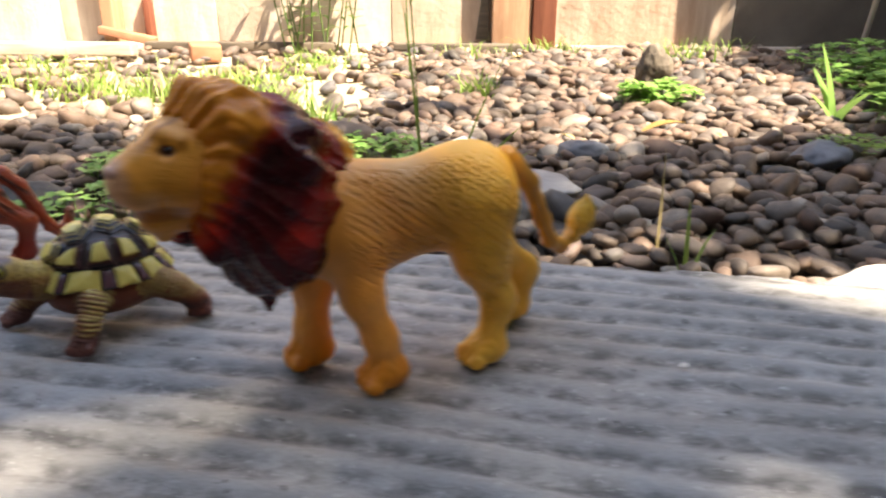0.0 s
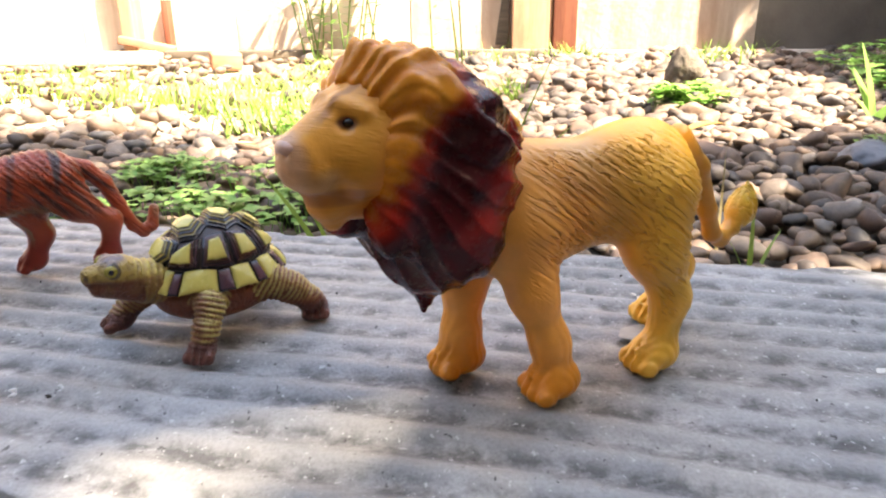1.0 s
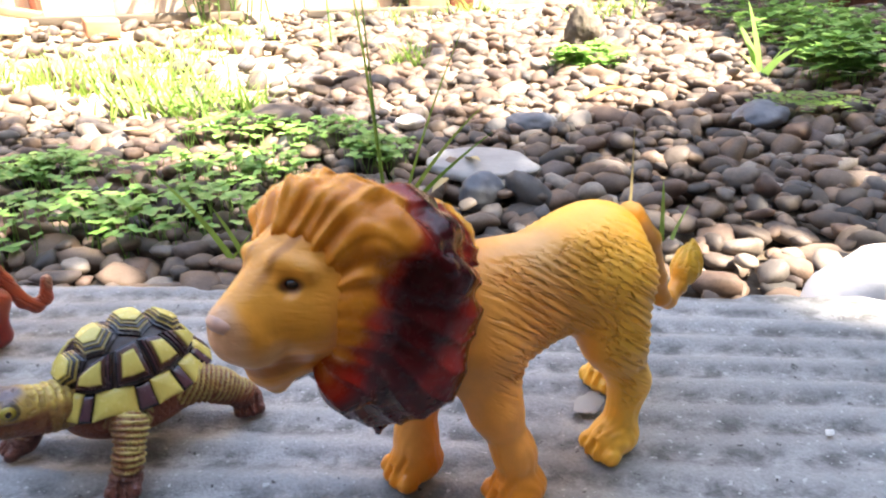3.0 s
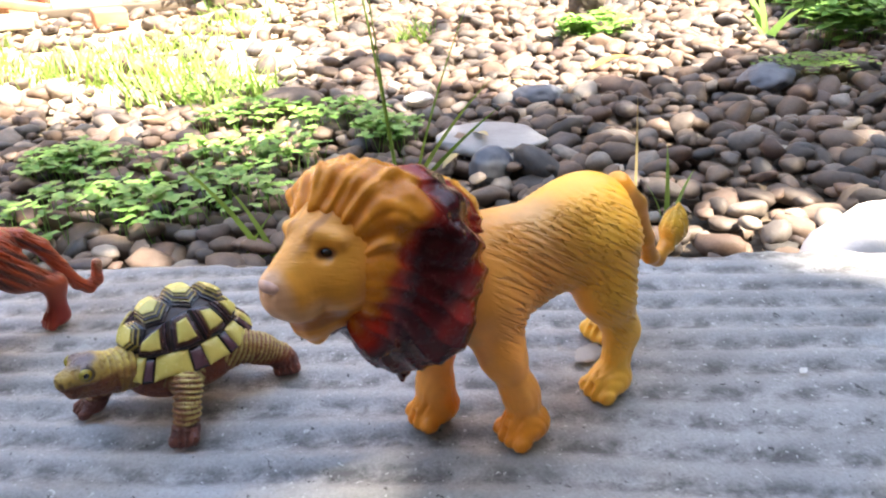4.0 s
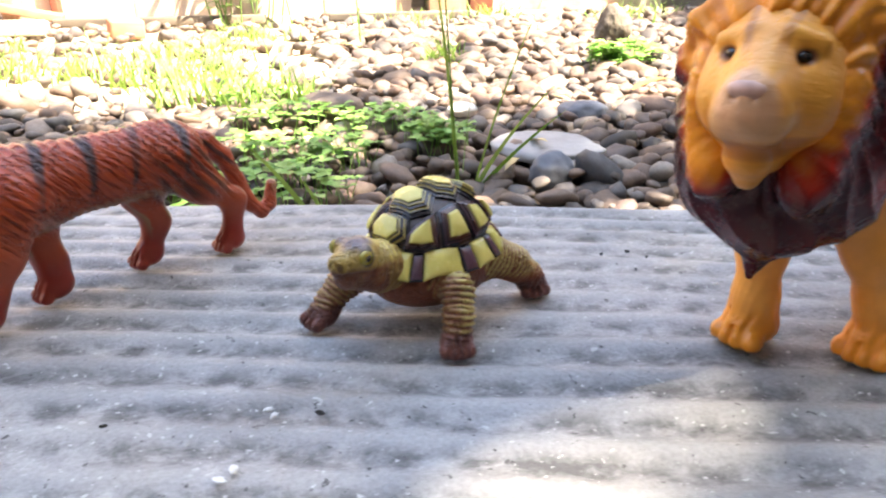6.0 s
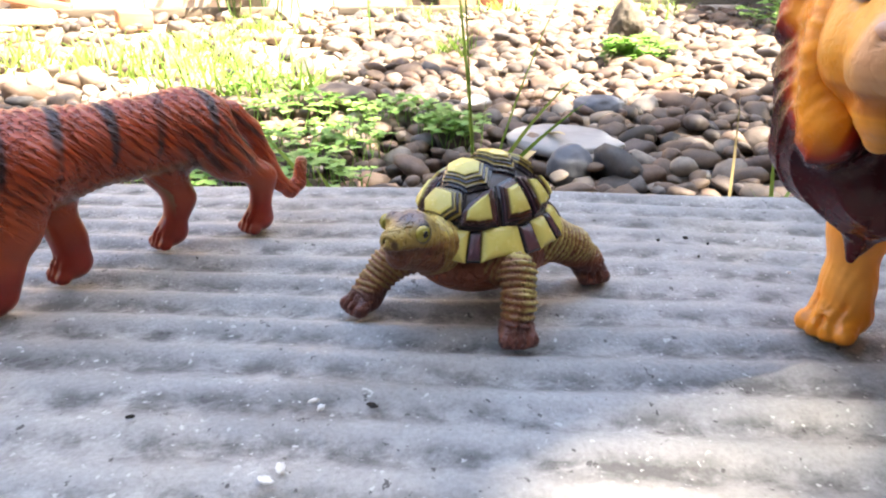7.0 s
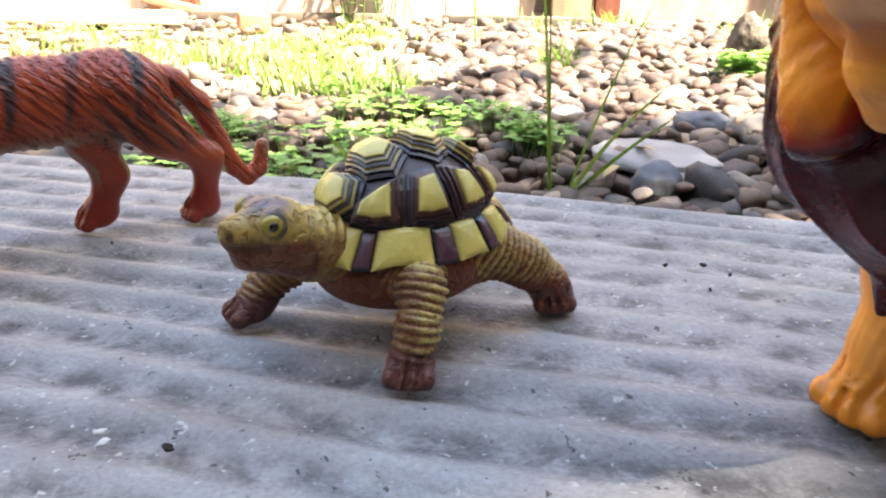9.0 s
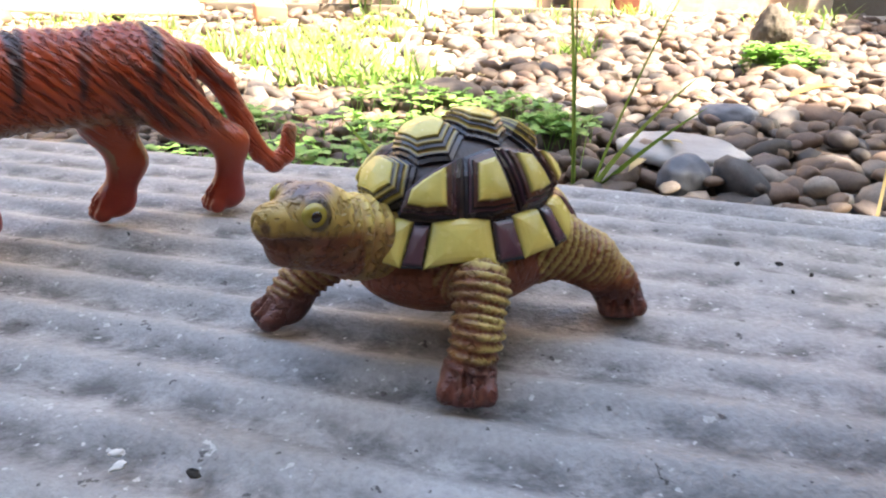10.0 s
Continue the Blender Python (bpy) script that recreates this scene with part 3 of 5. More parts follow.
    head.rod((0.006, 0, 0.006), (0.0235, 0, -0.0015), 0.0065, 0.0036, 0.003)
    for s in (1, -1):
        head.ball((0.0085, s * 0.0060, -0.006), (0.0095, 0.0074, 0.0090), 0.004)
        head.ball((0.0215, s * 0.0032, -0.0078), (0.0054, 0.0038, 0.0046), 0.0015)
        head.rod((0.0150, s * 0.0030, 0.0066), (0.0128, s * 0.0085, 0.0052), 0.0021, 0.0016, 0.002)
        head.ball((0.0128, s * 0.0072, -0.0012), (0.0038, 0.0026, 0.0016), 0.0015)
        head.cut((0.0165, s * 0.0068, 0.0028), (0.0172, s * 0.0074, 0.0028), 0.0016, 0.0016, 0.0012)
    head.ball((0.0262, 0, -0.0022), (0.0026, 0.0040, 0.0027), 0.0012)
    head.rod((0.004, 0, -0.0140), (0.0178, 0, -0.0152), 0.0080, 0.0048, 0.004)
    head.rod((0.0165, 0, -0.0165), (0.0165, 0, -0.0200), 0.0040, 0.0026, 0.002)
    for s in (1, -1):
        head.cut((0.0120, s * 0.0072, -0.0160), (0.0230, s * 0.0045, -0.0126), 0.0005, 0.0006, 0.001)
        head.cut((0.0282, s * 0.0016, -0.0030), (0.0290, s * 0.0018, -0.0030), 0.0006, 0.0006, 0.0006)
    v, f = head.skin(1)
    n = normals(v, f)
    col = np.tile((0.78, 0.325, 0.040), (len(v), 1))
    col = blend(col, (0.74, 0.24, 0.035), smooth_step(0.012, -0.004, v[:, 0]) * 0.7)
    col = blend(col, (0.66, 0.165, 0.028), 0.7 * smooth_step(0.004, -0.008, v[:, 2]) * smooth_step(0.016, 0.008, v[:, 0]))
    col = blend(col, (0.72, 0.42, 0.26), 0.8 * smooth_step(0.0245, 0.0275, v[:, 0]))
    col = blend(col, (0.62, 0.36, 0.17), 0.6 * smooth_step(-0.005, -0.009, v[:, 2]) * smooth_step(0.017, 0.021, v[:, 0]) * smooth_step(-0.013, -0.011, v[:, 2]))
    col = blend(col, (0.30, 0.07, 0.02), 0.6 * smooth_step(0.0026, 0.0014, np.abs(v[:, 2] + 0.0135)) * smooth_step(0.011, 0.015, v[:, 0]) * smooth_step(0.0262, 0.0240, v[:, 0]))
    for s in (1, -1):
        dd = np.linalg.norm((v - (0.0152, s * 0.0063, 0.0029)) * (1, 1, 1.7), axis=1)
        col = blend(col, (0.12, 0.025, 0.012), 0.9 * smooth_step(0.0032, 0.0018, dd))
    # shading of the brow creases painted in as dark lines
    col = blend(col, (0.30, 0.085, 0.018), 0.55 * smooth_step(0.0012, 0.0004, np.abs(np.abs(v[:, 1]) - 0.0030 - 0.10 * (0.02 - v[:, 0]))) * smooth_step(0.004, 0.009, v[:, 2] + 0.3 * (v[:, 0] - 0.006)) * smooth_step(0.024, 0.018, v[:, 0]))
    whisk = smooth_step(0.012, 0.018, v[:, 0]) * smooth_step(0.0, -0.004, v[:, 2])
    col = blend(col, (0.35, 0.12, 0.02), 0.1 * whisk * (np.sin(v[:, 2] * 2600) > 0.6))
    v = (Hn[:3, :3] @ v.T).T + Hn[:3, 3]
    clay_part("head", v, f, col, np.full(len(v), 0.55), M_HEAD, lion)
    nb = ball_bm((0.0022, 0.0036, 0.0020))
    me = part("nose", nb, plain("nose_paint", (0.62, 0.38, 0.30), 0.35, 0.5, 0.3, 400), lion, "pinkish worn nose")
    me.matrix_local = H @ pose(0.0270, 0, -0.0018)
    for s in (1, -1):
        e = part("eye", ball_bm((0.0012, 0.0017, 0.0011)), M_EYE, lion, "small glossy dark eye")
        e.matrix_local = H @ pose(0.0149, s * 0.0061, 0.0029, 0, 0, 28 * s)
    # mane, in the head's frame too: swept back locks in front, a heavy glossy collar behind them
    c = Clay((-0.056, -0.036, -0.062), (0.018, 0.036, 0.028), 0.0006)
    c.ball((-0.0090, 0, -0.0040), (0.0150, 0.0200, 0.0190), 0.006)
    c.ball((-0.0020, 0, 0.0075), (0.0125, 0.0125, 0.0085), 0.005, 0, 18)
    c.ball((-0.0150, 0, -0.018), (0.0165, 0.0215, 0.0215), 0.006)
    c.ball((-0.0145, 0, -0.032), (0.0150, 0.0165, 0.0140), 0.006)
    c.rod((-0.0140, -0.001, -0.040), (-0.0142, -0.0022, -0.0530), 0.0068, 0.0016, 0.004)
    c.ball((-0.0290, -0.001, -0.012), (0.0130, 0.0185, 0.0180), 0.005)
    c.ball((-0.0350, -0.002, -0.014), (0.0110, 0.0150, 0.0165), 0.004)
    for s in (1, -1):
        c.ball((0.0030, s * 0.0120, -0.007), (0.0085, 0.0050, 0.0120), 0.005)
        c.ball((0.0030, s * 0.0080, 0.0065), (0.0065, 0.0050, 0.0058), 0.004)
        c.ball((0.0040, s * 0.0085, -0.0205), (0.0085, 0.0065, 0.0090), 0.005)
        c.ball((-0.0140, s * 0.0120, -0.0220), (0.0150, 0.0110, 0.0180), 0.005)
        # locks that rise over the brow and sweep back
        for k, (y0, r0) in enumerate(((0.0016, 0.0030), (0.0062, 0.0027), (0.0108, 0.0026), (0.0138, 0.0022))):
            z0 = (0.0122, 0.0104, 0.0078, 0.0030)[k] + 0.0007 * s * (k % 2)
            c.chain([((0.0105 - 0.0022 * k, s * y0, z0 - 0.0010), r0 * 0.55), ((0.0050 - 0.0015 * k, s * y0 * 1.08, z0 + 0.0035), r0),
                     ((-0.0030 - 0.001 * k, s * (y0 * 1.25 + 0.0016), z0 + 0.0030), r0 * 1.05), ((-0.0110, s * (y0 * 1.4 + 0.0040), z0 - 0.0022), r0 * 0.7)], 0.0030)
        # lumps of the collar
        for k in range(6):
            a = radians(28 + 24 * k)
            rr = 0.0215 - 0.0012 * abs(k - 2)
            p = np.array((-0.0150 - 0.0015 * (k % 2), s * rr * math.sin(a), -0.0100 + (rr * 1.15) * math.cos(a)))
            c.chain([(tuple(p + (0.0060, 0, 0.0014)), 0.0022), (tuple(p), 0.0034), (tuple(p + (-0.0085, -s * 0.0012, -0.0035)), 0.0028)], 0.0045)
    # far ear
    c.ball((0.0035, -0.0150, 0.0075), (0.0022, 0.0040, 0.0044), 0.0015, -20)
    v, f = c.skin(1)
    n = normals(v, f)
    th = np.arctan2(v[:, 1], v[:, 2] + 0.008)
    side = smooth_step(0.5, 1.3, np.abs(th))
    flow = th * 10 + (v[:, 0] * 330) * np.sign(th) * (0.35 + 0.65 * side) + 0.9 * wobble(v, 190, 1.0)
    flow = flow * 1.05 + 2.2 * wobble(v, 95, 4)
    lock = (1 - np.abs(np.sin(flow))) ** 1.4
    fine = np.sin(flow * 3.1 + 1.5 * wobble(v, 330, 3.0))
    rim = 0.0035 - 0.95 * np.maximum(v[:, 2] + 0.002, 0.0) - 0.60 * np.minimum(v[:, 2] + 0.002, 0.0)
    rim = rim - 0.010 * smooth_step(-0.002, -0.009, v[:, 1]) * smooth_step(-0.032, -0.022, v[:, 2])
    edge = v[:, 0] - rim + 0.0010 * np.sin(flow * 1.3) + 0.0016 * wobble(v, 260, 2)
    front = smooth_step(-0.0020, 0.0030, edge)
    v2 = v + n * (front * (0.0009 * (lock - 0.5) + 0.00030 * fine) * (0.15 + 0.85 * smooth_step(-0.006, 0.006, v[:, 2])) + (1 - front) * (0.0007 * (lock - 0.4) + 0.0008 * wobble(v, 230, 5)))[:, None]
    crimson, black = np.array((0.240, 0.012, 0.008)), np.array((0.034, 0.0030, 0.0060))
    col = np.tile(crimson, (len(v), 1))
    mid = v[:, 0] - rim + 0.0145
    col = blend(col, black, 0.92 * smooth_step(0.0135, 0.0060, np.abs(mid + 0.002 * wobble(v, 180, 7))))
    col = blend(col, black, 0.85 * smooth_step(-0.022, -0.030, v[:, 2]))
    col = blend(col, (0.36, 0.035, 0.014), 0.8 * smooth_step(-0.0050, -0.0010, edge))
    col = blend(col, (0.76, 0.275, 0.032), front * smooth_step(-0.0290, -0.0180, v[:, 2]))
    col = blend(col, (0.48, 0.125, 0.018), 0.45 * front * smooth_step(0.35, 0.1, lock) * smooth_step(-0.020, -0.012, v[:, 2]))
    back = smooth_step(-0.0335, -0.0365, v[:, 0] - 0.10 * (v[:, 2] + 0.004))
    col = blend(col, (0.80, 0.33, 0.035), back)
    v2 = (Hn[:3, :3] @ v2.T).T + Hn[:3, 3]
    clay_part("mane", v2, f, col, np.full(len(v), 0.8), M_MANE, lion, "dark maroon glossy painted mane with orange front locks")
    return lion


def build_tiger():
    tiger = thing("toy_tiger", TIGER, "red orange plastic toy tiger with dark stripes", "toy tiger")
    c = Clay((-0.052, -0.024, -0.002), (0.078, 0.024, 0.066), 0.00075)
    c.ball((-0.025, 0, 0.0385), (0.0140, 0.0104, 0.0122), 0.006)
    c.ball((-0.003, 0, 0.0378), (0.026, 0.0108, 0.0122), 0.008)
    c.ball((0.021, 0, 0.0368), (0.0165, 0.0116, 0.0138), 0.008)
    c.rod((0.030, 0, 0.040), (0.046, 0, 0.046), 0.0100, 0.0090, 0.006)
    c.ball((0.050, 0, 0.0490), (0.0105, 0.0105, 0.0100), 0.004)
    c.rod((0.055, 0, 0.047), (0.0625, 0, 0.0455), 0.0065, 0.0050, 0.003)
    for s in (1, -1):
        c.ball((0.0455, s * 0.0078, 0.0580), (0.0020, 0.0032, 0.0034), 0.002)
    for legs in ([((-0.027, 0.0050, 0.0375), 0.0096), ((-0.0335, 0.0064, 0.0275), 0.0064), ((-0.0455, 0.0070, 0.0190), 0.0038), ((-0.0440, 0.0064, 0.0085), 0.0038)],
                 [((-0.022, -0.0050, 0.0360), 0.0094), ((-0.0165, -0.0046, 0.0255), 0.0058), ((-0.0205, -0.0040, 0.0150), 0.0040), ((-0.0170, -0.0038, 0.0070), 0.0040)],
                 [((0.022, -0.0060, 0.036), 0.0092), ((0.0185, -0.0050, 0.0220), 0.0056), ((0.0165, -0.0025, 0.0120), 0.0042), ((0.0160, -0.0015, 0.0060), 0.0042)],
                 [((0.026, 0.0070, 0.036), 0.0098), ((0.0330, 0.0085, 0.0220), 0.0062), ((0.0390, 0.0085, 0.0110), 0.0050), ((0.0400, 0.0085, 0.0060), 0.0048)]):
        c.chain(legs, 0.005)
    for at in ((-0.0425, 0.0060), (-0.0148, -0.0036), (0.0180, -0.0010), (0.0425, 0.0085)):
        paw(c, at, (0.0058, 0.0048, 0.0042), 0, 4, 0.0018)
    c.floor(0.0)
    v, f = c.skin(1)
    n = normals(v, f)
    fur = smooth_step(0.018, 0.030, v[:, 2])
    q = v @ np.array((-math.sin(radians(48)), 0, math.cos(radians(48))))
    v2 = v + n * (0.00030 * fur * np.sin(q * 2700 + 1.6 * wobble(v, 200, 0.7)))[:, None]
    red, pale, brown = (0.46, 0.058, 0.014), (0.30, 0.22, 0.12), (0.33, 0.062, 0.020)
    col = np.tile(red, (len(v), 1))
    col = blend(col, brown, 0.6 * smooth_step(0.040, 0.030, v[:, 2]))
    inner = smooth_step(0.2, 0.8, n[:, 1] * -np.sign(v[:, 1])) * smooth_step(0.033, 0.028, v[:, 2]) * smooth_step(0.008, 0.014, v[:, 2])
    col = blend(col, pale, np.clip(0.8 * inner + 0.6 * smooth_step(-0.5, -0.9, n[:, 2]) * smooth_step(0.02, 0.026, v[:, 2]), 0, 1))
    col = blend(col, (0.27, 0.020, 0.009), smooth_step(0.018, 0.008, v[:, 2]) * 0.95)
    sx = v[:, 0] * 1.0 + 0.22 * (v[:, 2] - 0.04) + 0.0012 * wobble(v, 210, 1.3)
    w = np.abs(((sx + 0.0035) / 0.0150) % 1 - 0.5)
    tap = 0.085 * smooth_step(0.028, 0.050, v[:, 2]) + 0.03
    stripe = smooth_step(tap + 0.05, tap - 0.03, w) * smooth_step(0.030, 0.036, v[:, 2]) * (0.5 + 0.5 * smooth_step(-0.5, 0.1, wobble(v, 140, 6)))
    # dark brushwork on the thighs, pale dry brushing along the back
    brush = np.sin(q * 1500 + 2.0 * wobble(v, 160, 3.1))
    thigh = smooth_step(-0.012, -0.020, v[:, 0]) * smooth_step(0.020, 0.027, v[:, 2]) * smooth_step(0.049, 0.040, v[:, 2])
    col = blend(col, (0.060, 0.030, 0.022), 0.75 * thigh * smooth_step(-0.1, 0.7, brush + 0.5 * wobble(v, 120, 8)))
    col = blend(col, (0.58, 0.20, 0.12), 0.30 * smooth_step(0.040, 0.048, v[:, 2]) * smooth_step(0.35, 0.9, np.sin(q * 2700 + 1.6 * wobble(v, 200, 0.7))))
    col = blend(col, (0.016, 0.012, 0.016), 0.9 * stripe)
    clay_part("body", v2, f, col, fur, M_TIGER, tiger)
    c = Clay((-0.078, -0.008, 0.002), (-0.026, 0.016, 0.060), 0.0006)
    c.chain([((-0.032, 0.000, 0.0432), 0.0046), ((-0.0400, 0.0010, 0.0408), 0.0038), ((-0.0462, 0.0018, 0.0345), 0.0034), ((-0.0508, 0.0024, 0.0235), 0.0030),
             ((-0.0552, 0.0030, 0.0135), 0.0027), ((-0.0592, 0.0032, 0.0098), 0.0026), ((-0.0632, 0.0033, 0.0120), 0.0025), ((-0.0650, 0.0034, 0.0195), 0.0022)], 0.0015)
    v, f = c.skin(1)
    col = np.tile((0.44, 0.066, 0.020), (len(v), 1))
    col = blend(col, (0.02, 0.014, 0.014), 0.8 * smooth_step(0.75, 0.95, np.sin((v[:, 2] - v[:, 0]) * 480 + 1)) * smooth_step(0.027, 0.034, v[:, 2]))
    col = blend(col, (0.42, 0.24, 0.13), 0.7 * smooth_step(0.014, 0.019, v[:, 2]) * smooth_step(-0.0625, -0.065, v[:, 0]))
    clay_part("tail", v, f, col, np.full(len(v), 0.6), M_TIGER, tiger)
    for s in (1, -1):
        e = part("eye", ball_bm(0.0016), M_EYE, tiger, "small glossy dark eye")
        e.matrix_local = pose(0.0575, s * 0.0058, 0.0525)
    return tiger


SHELL = (0.0205, 0.0160, 0.0200, 0.0174)   # half length, half width, rise, height of the rim


def dome(X, Y, lift=0.0):
    """A place on the shell from flat coordinates (unit disc), raised by lift."""
    r = min(math.hypot(X, Y), 1.12)
    t = math.atan2(Y, X)
    a, b, h, z = SHELL
    if r < 0.78:
        phi = r / 0.78 * radians(66)
        out, up = math.sin(phi), math.cos(phi)
    else:
        k = (r - 0.78) / 0.30
        out, up = 0.9135 + 0.27 * k, 0.4067 * (1 - k) + 0.06 * k
    p = Vector((a * out * math.cos(t), b * out * math.sin(t), h * up))
    n = Vector((p.x / a ** 2, p.y / b ** 2, max(p.z, 0) / h ** 2 + 6)).normalized()
    return p + Vector((0, 0, z)) + n * lift


def scute(parent, poly, rings, colors):
    """One plate: rings are (scale, lift) steps towards its middle, colours one for each ring."""
    cx, cy = sum(p[0] for p in poly) / len(poly), sum(p[1] for p in poly) / len(poly)
    pts = []
    for (x0, y0), (x1, y1) in zip(poly, poly[1:] + poly[:1]):
        for k in range(3):
            pts.append((x0 + (x1 - x0) * k / 3, y0 + (y1 - y0) * k / 3))
    verts, faces, cols = [], [], []
    n = len(pts)
    for (s, lift), c in zip(rings, colors):
        for x, y in pts:
            verts.append(dome(cx + (x - cx) * s, cy + (y - cy) * s, lift))
            cols.append(c)
    for r in range(len(rings) - 1):
        for i in range(n):
            j = (i + 1) % n
            faces.append((r * n + i, r * n + j, (r + 1) * n + j, (r + 1) * n + i))
    verts.append(dome(cx, cy, rings[-1][1] + 0.0002))
    cols.append(colors[-1])
    last = (len(rings) - 1) * n
    faces += [(last + i, last + (i + 1) % n, len(verts) - 1) for i in range(n)]
    me = raw("scute", verts, faces)
    paint_on(me, np.array(cols))
    return link_mesh("scute", me, M_SCUTE, parent, smooth=False)


def build_tortoise():
    tort = thing("toy_tortoise", TORTOISE, "plastic toy tortoise with yellow and black shell plates", "toy tortoise")
    shell = part("shell", dome_bm(), plain("shell_base", (0.035, 0.017, 0.016), 0.4, 0.5, 0.5, 200, 0.0004, 500), tort, "dark shell core between the yellow plates")
    yel, yel2, dark, purple, brown = (0.60, 0.52, 0.14), (0.42, 0.33, 0.09), (0.016, 0.013, 0.019), (0.085, 0.040, 0.055), (0.07, 0.028, 0.022)
    steps = [(1.0, -0.0006), (0.97, 0.0007), (0.86, 0.0009), (0.84, 0.0015), (0.75, 0.0016), (0.73, 0.0022), (0.65, 0.0023), (0.63, 0.0028), (0.54, 0.0029), (0.51, 0.0034), (0.42, 0.0035)]
    vcol = [dark, dark, dark, dark, yel2, dark, dark, yel2, dark, yel, yel]
    for k, xc in enumerate((0.62, 0.27, -0.08, -0.43)):
        w, hl = 0.35, 0.172
        poly = [(xc + hl, -0.20), (xc + hl, 0.20), (xc, w), (xc - hl, 0.20), (xc - hl, -0.20), (xc, -w)]
        scute(shell, poly, steps, vcol)
    scute(shell, [(-0.615, -0.13), (-0.615, 0.13), (-0.74, 0.2), (-0.80, 0.0), (-0.74, -0.2)][::-1], steps[:4] + [(0.6, 0.0017)], [dark, dark, brown, yel, yel])
    csteps = [(1.0, -0.0006), (0.96, 0.0005), (0.84, 0.0007), (0.81, 0.0013), (0.71, 0.0014), (0.68, 0.0020), (0.56, 0.0021), (0.50, 0.0028), (0.40, 0.0030)]
    ccol = [dark, dark, dark, purple, dark, brown, brown, yel, yel]
    for s in (1, -1):
        for a0, a1 in ((22, 60), (60, 93), (93, 125), (125, 164)):
            inner = []
            for a in (a0, a1):
                t = radians(a)
                r = min(0.345 / math.sin(t), 0.66)
                inner.append((r * math.cos(t), s * r * math.sin(t)))
            outer = [(0.80 * math.cos(radians(a)), s * 0.80 * math.sin(radians(a))) for a in (a1 - 1, (a0 + a1) / 2, a0 + 1)]
            poly = [inner[0], inner[1], *outer]
            if s > 0:
                poly = poly[::-1]
            scute(shell, poly, csteps, ccol)
    msteps = [(1.0, 0.0002), (0.94, 0.0006), (0.85, 0.0009), (0.70, 0.0012), (0.45, 0.0014)]
    arcs = ((-13, 14, 1), (14, 34, 1), (34, 44, 0), (44, 75, 1), (75, 88, 0), (88, 107, 1), (107, 117, 0), (117, 138, 1), (138, 150, 0), (150, 168, 1), (168, 180, 0))
    for lo, hi, lit in arcs + tuple((-b, -a, l) for a, b, l in arcs[1:]):
        cc = [yel2, yel, yel, yel, yel] if lit else [dark, dark, dark, purple, purple]
        r0, r1 = 0.81, 1.09
        poly = [(r0 * math.cos(radians(lo)), r0 * math.sin(radians(lo))), (r1 * math.cos(radians(lo)), r1 * math.sin(radians(lo))),
                    (r1 * math.cos(radians(hi)), r1 * math.sin(radians(hi))), (r0 * math.cos(radians(hi)), r0 * math.sin(radians(hi)))]
        scute(shell, poly, msteps, cc)
    # soft body with legs
    c = Clay((-0.042, -0.036, -0.002), (0.040, 0.040, 0.030), 0.0006)
    c.ball((0.0, 0, 0.0138), (0.0215, 0.0165, 0.0100), 0.004)
    legs = {"fl": [((0.0075, 0.0110, 0.0165), 0.0054), ((0.0098, 0.0188, 0.0148), 0.0041), ((0.0132, 0.0222, 0.0090), 0.0036), ((0.0152, 0.0232, 0.0036), 0.0031)],
            "fr": [((0.0150, -0.0110, 0.0150), 0.0062), ((0.0225, -0.0150, 0.0110), 0.0042), ((0.0270, -0.0165, 0.0060), 0.0036), ((0.0288, -0.0165, 0.0030), 0.0028)],
            "hl": [((-0.0130, 0.0110, 0.0160), 0.0068), ((-0.0205, 0.0150, 0.0120), 0.0048), ((-0.0265, 0.0165, 0.0065), 0.0039), ((-0.0285, 0.0172, 0.0032), 0.0030)],
            "hr": [((-0.0130, -0.0110, 0.0160), 0.0068), ((-0.0200, -0.0160, 0.0120), 0.0056), ((-0.0250, -0.0180, 0.0065), 0.0046), ((-0.0265, -0.0190, 0.0038), 0.0044)]}
    for pts in legs.values():
        c.chain(pts, 0.003)
    for (x, y), yw in (((0.0160, 0.0236), 50), ((0.0300, -0.0168), -8), ((-0.0280, 0.0172), 60), ((-0.0265, -0.0195), -60)):
        paw(c, (x, y), (0.0046, 0.0044, 0.0032), yw, 4, 0.0019)
    c.floor(0.0)
    v, f = c.skin(1)
    n = normals(v, f)
    col = np.tile((0.190, 0.048, 0.018), (len(v), 1))
    wr = np.zeros(len(v))
    for pts in legs.values():
        acc = 0.0
        for (a, ra), (b, rb) in zip(pts, pts[1:]):
            a, b = np.array(a), np.array(b)
            ab = b - a
            h = np.clip(((v - a) @ ab) / (ab @ ab), 0, 1)
            d = np.linalg.norm(v - a - h[:, None] * ab, axis=1)
            near = (d < max(ra, rb) * 1.25) & (np.linalg.norm(v[:, :2] / (1.1, 0.9), axis=1) > 0.0170)
            along = acc + ((v - a) @ ab) / np.linalg.norm(ab)
            ph = np.sin(along * 3700 + 4.2 * wobble(v, 150, 2) + 1.4 * wobble(v, 420, 5))
            wr = np.where(near, ph, wr)
            acc += np.linalg.norm(ab)
    legz = smooth_step(0.0050, 0.0075, v[:, 2]) * (wr != 0)
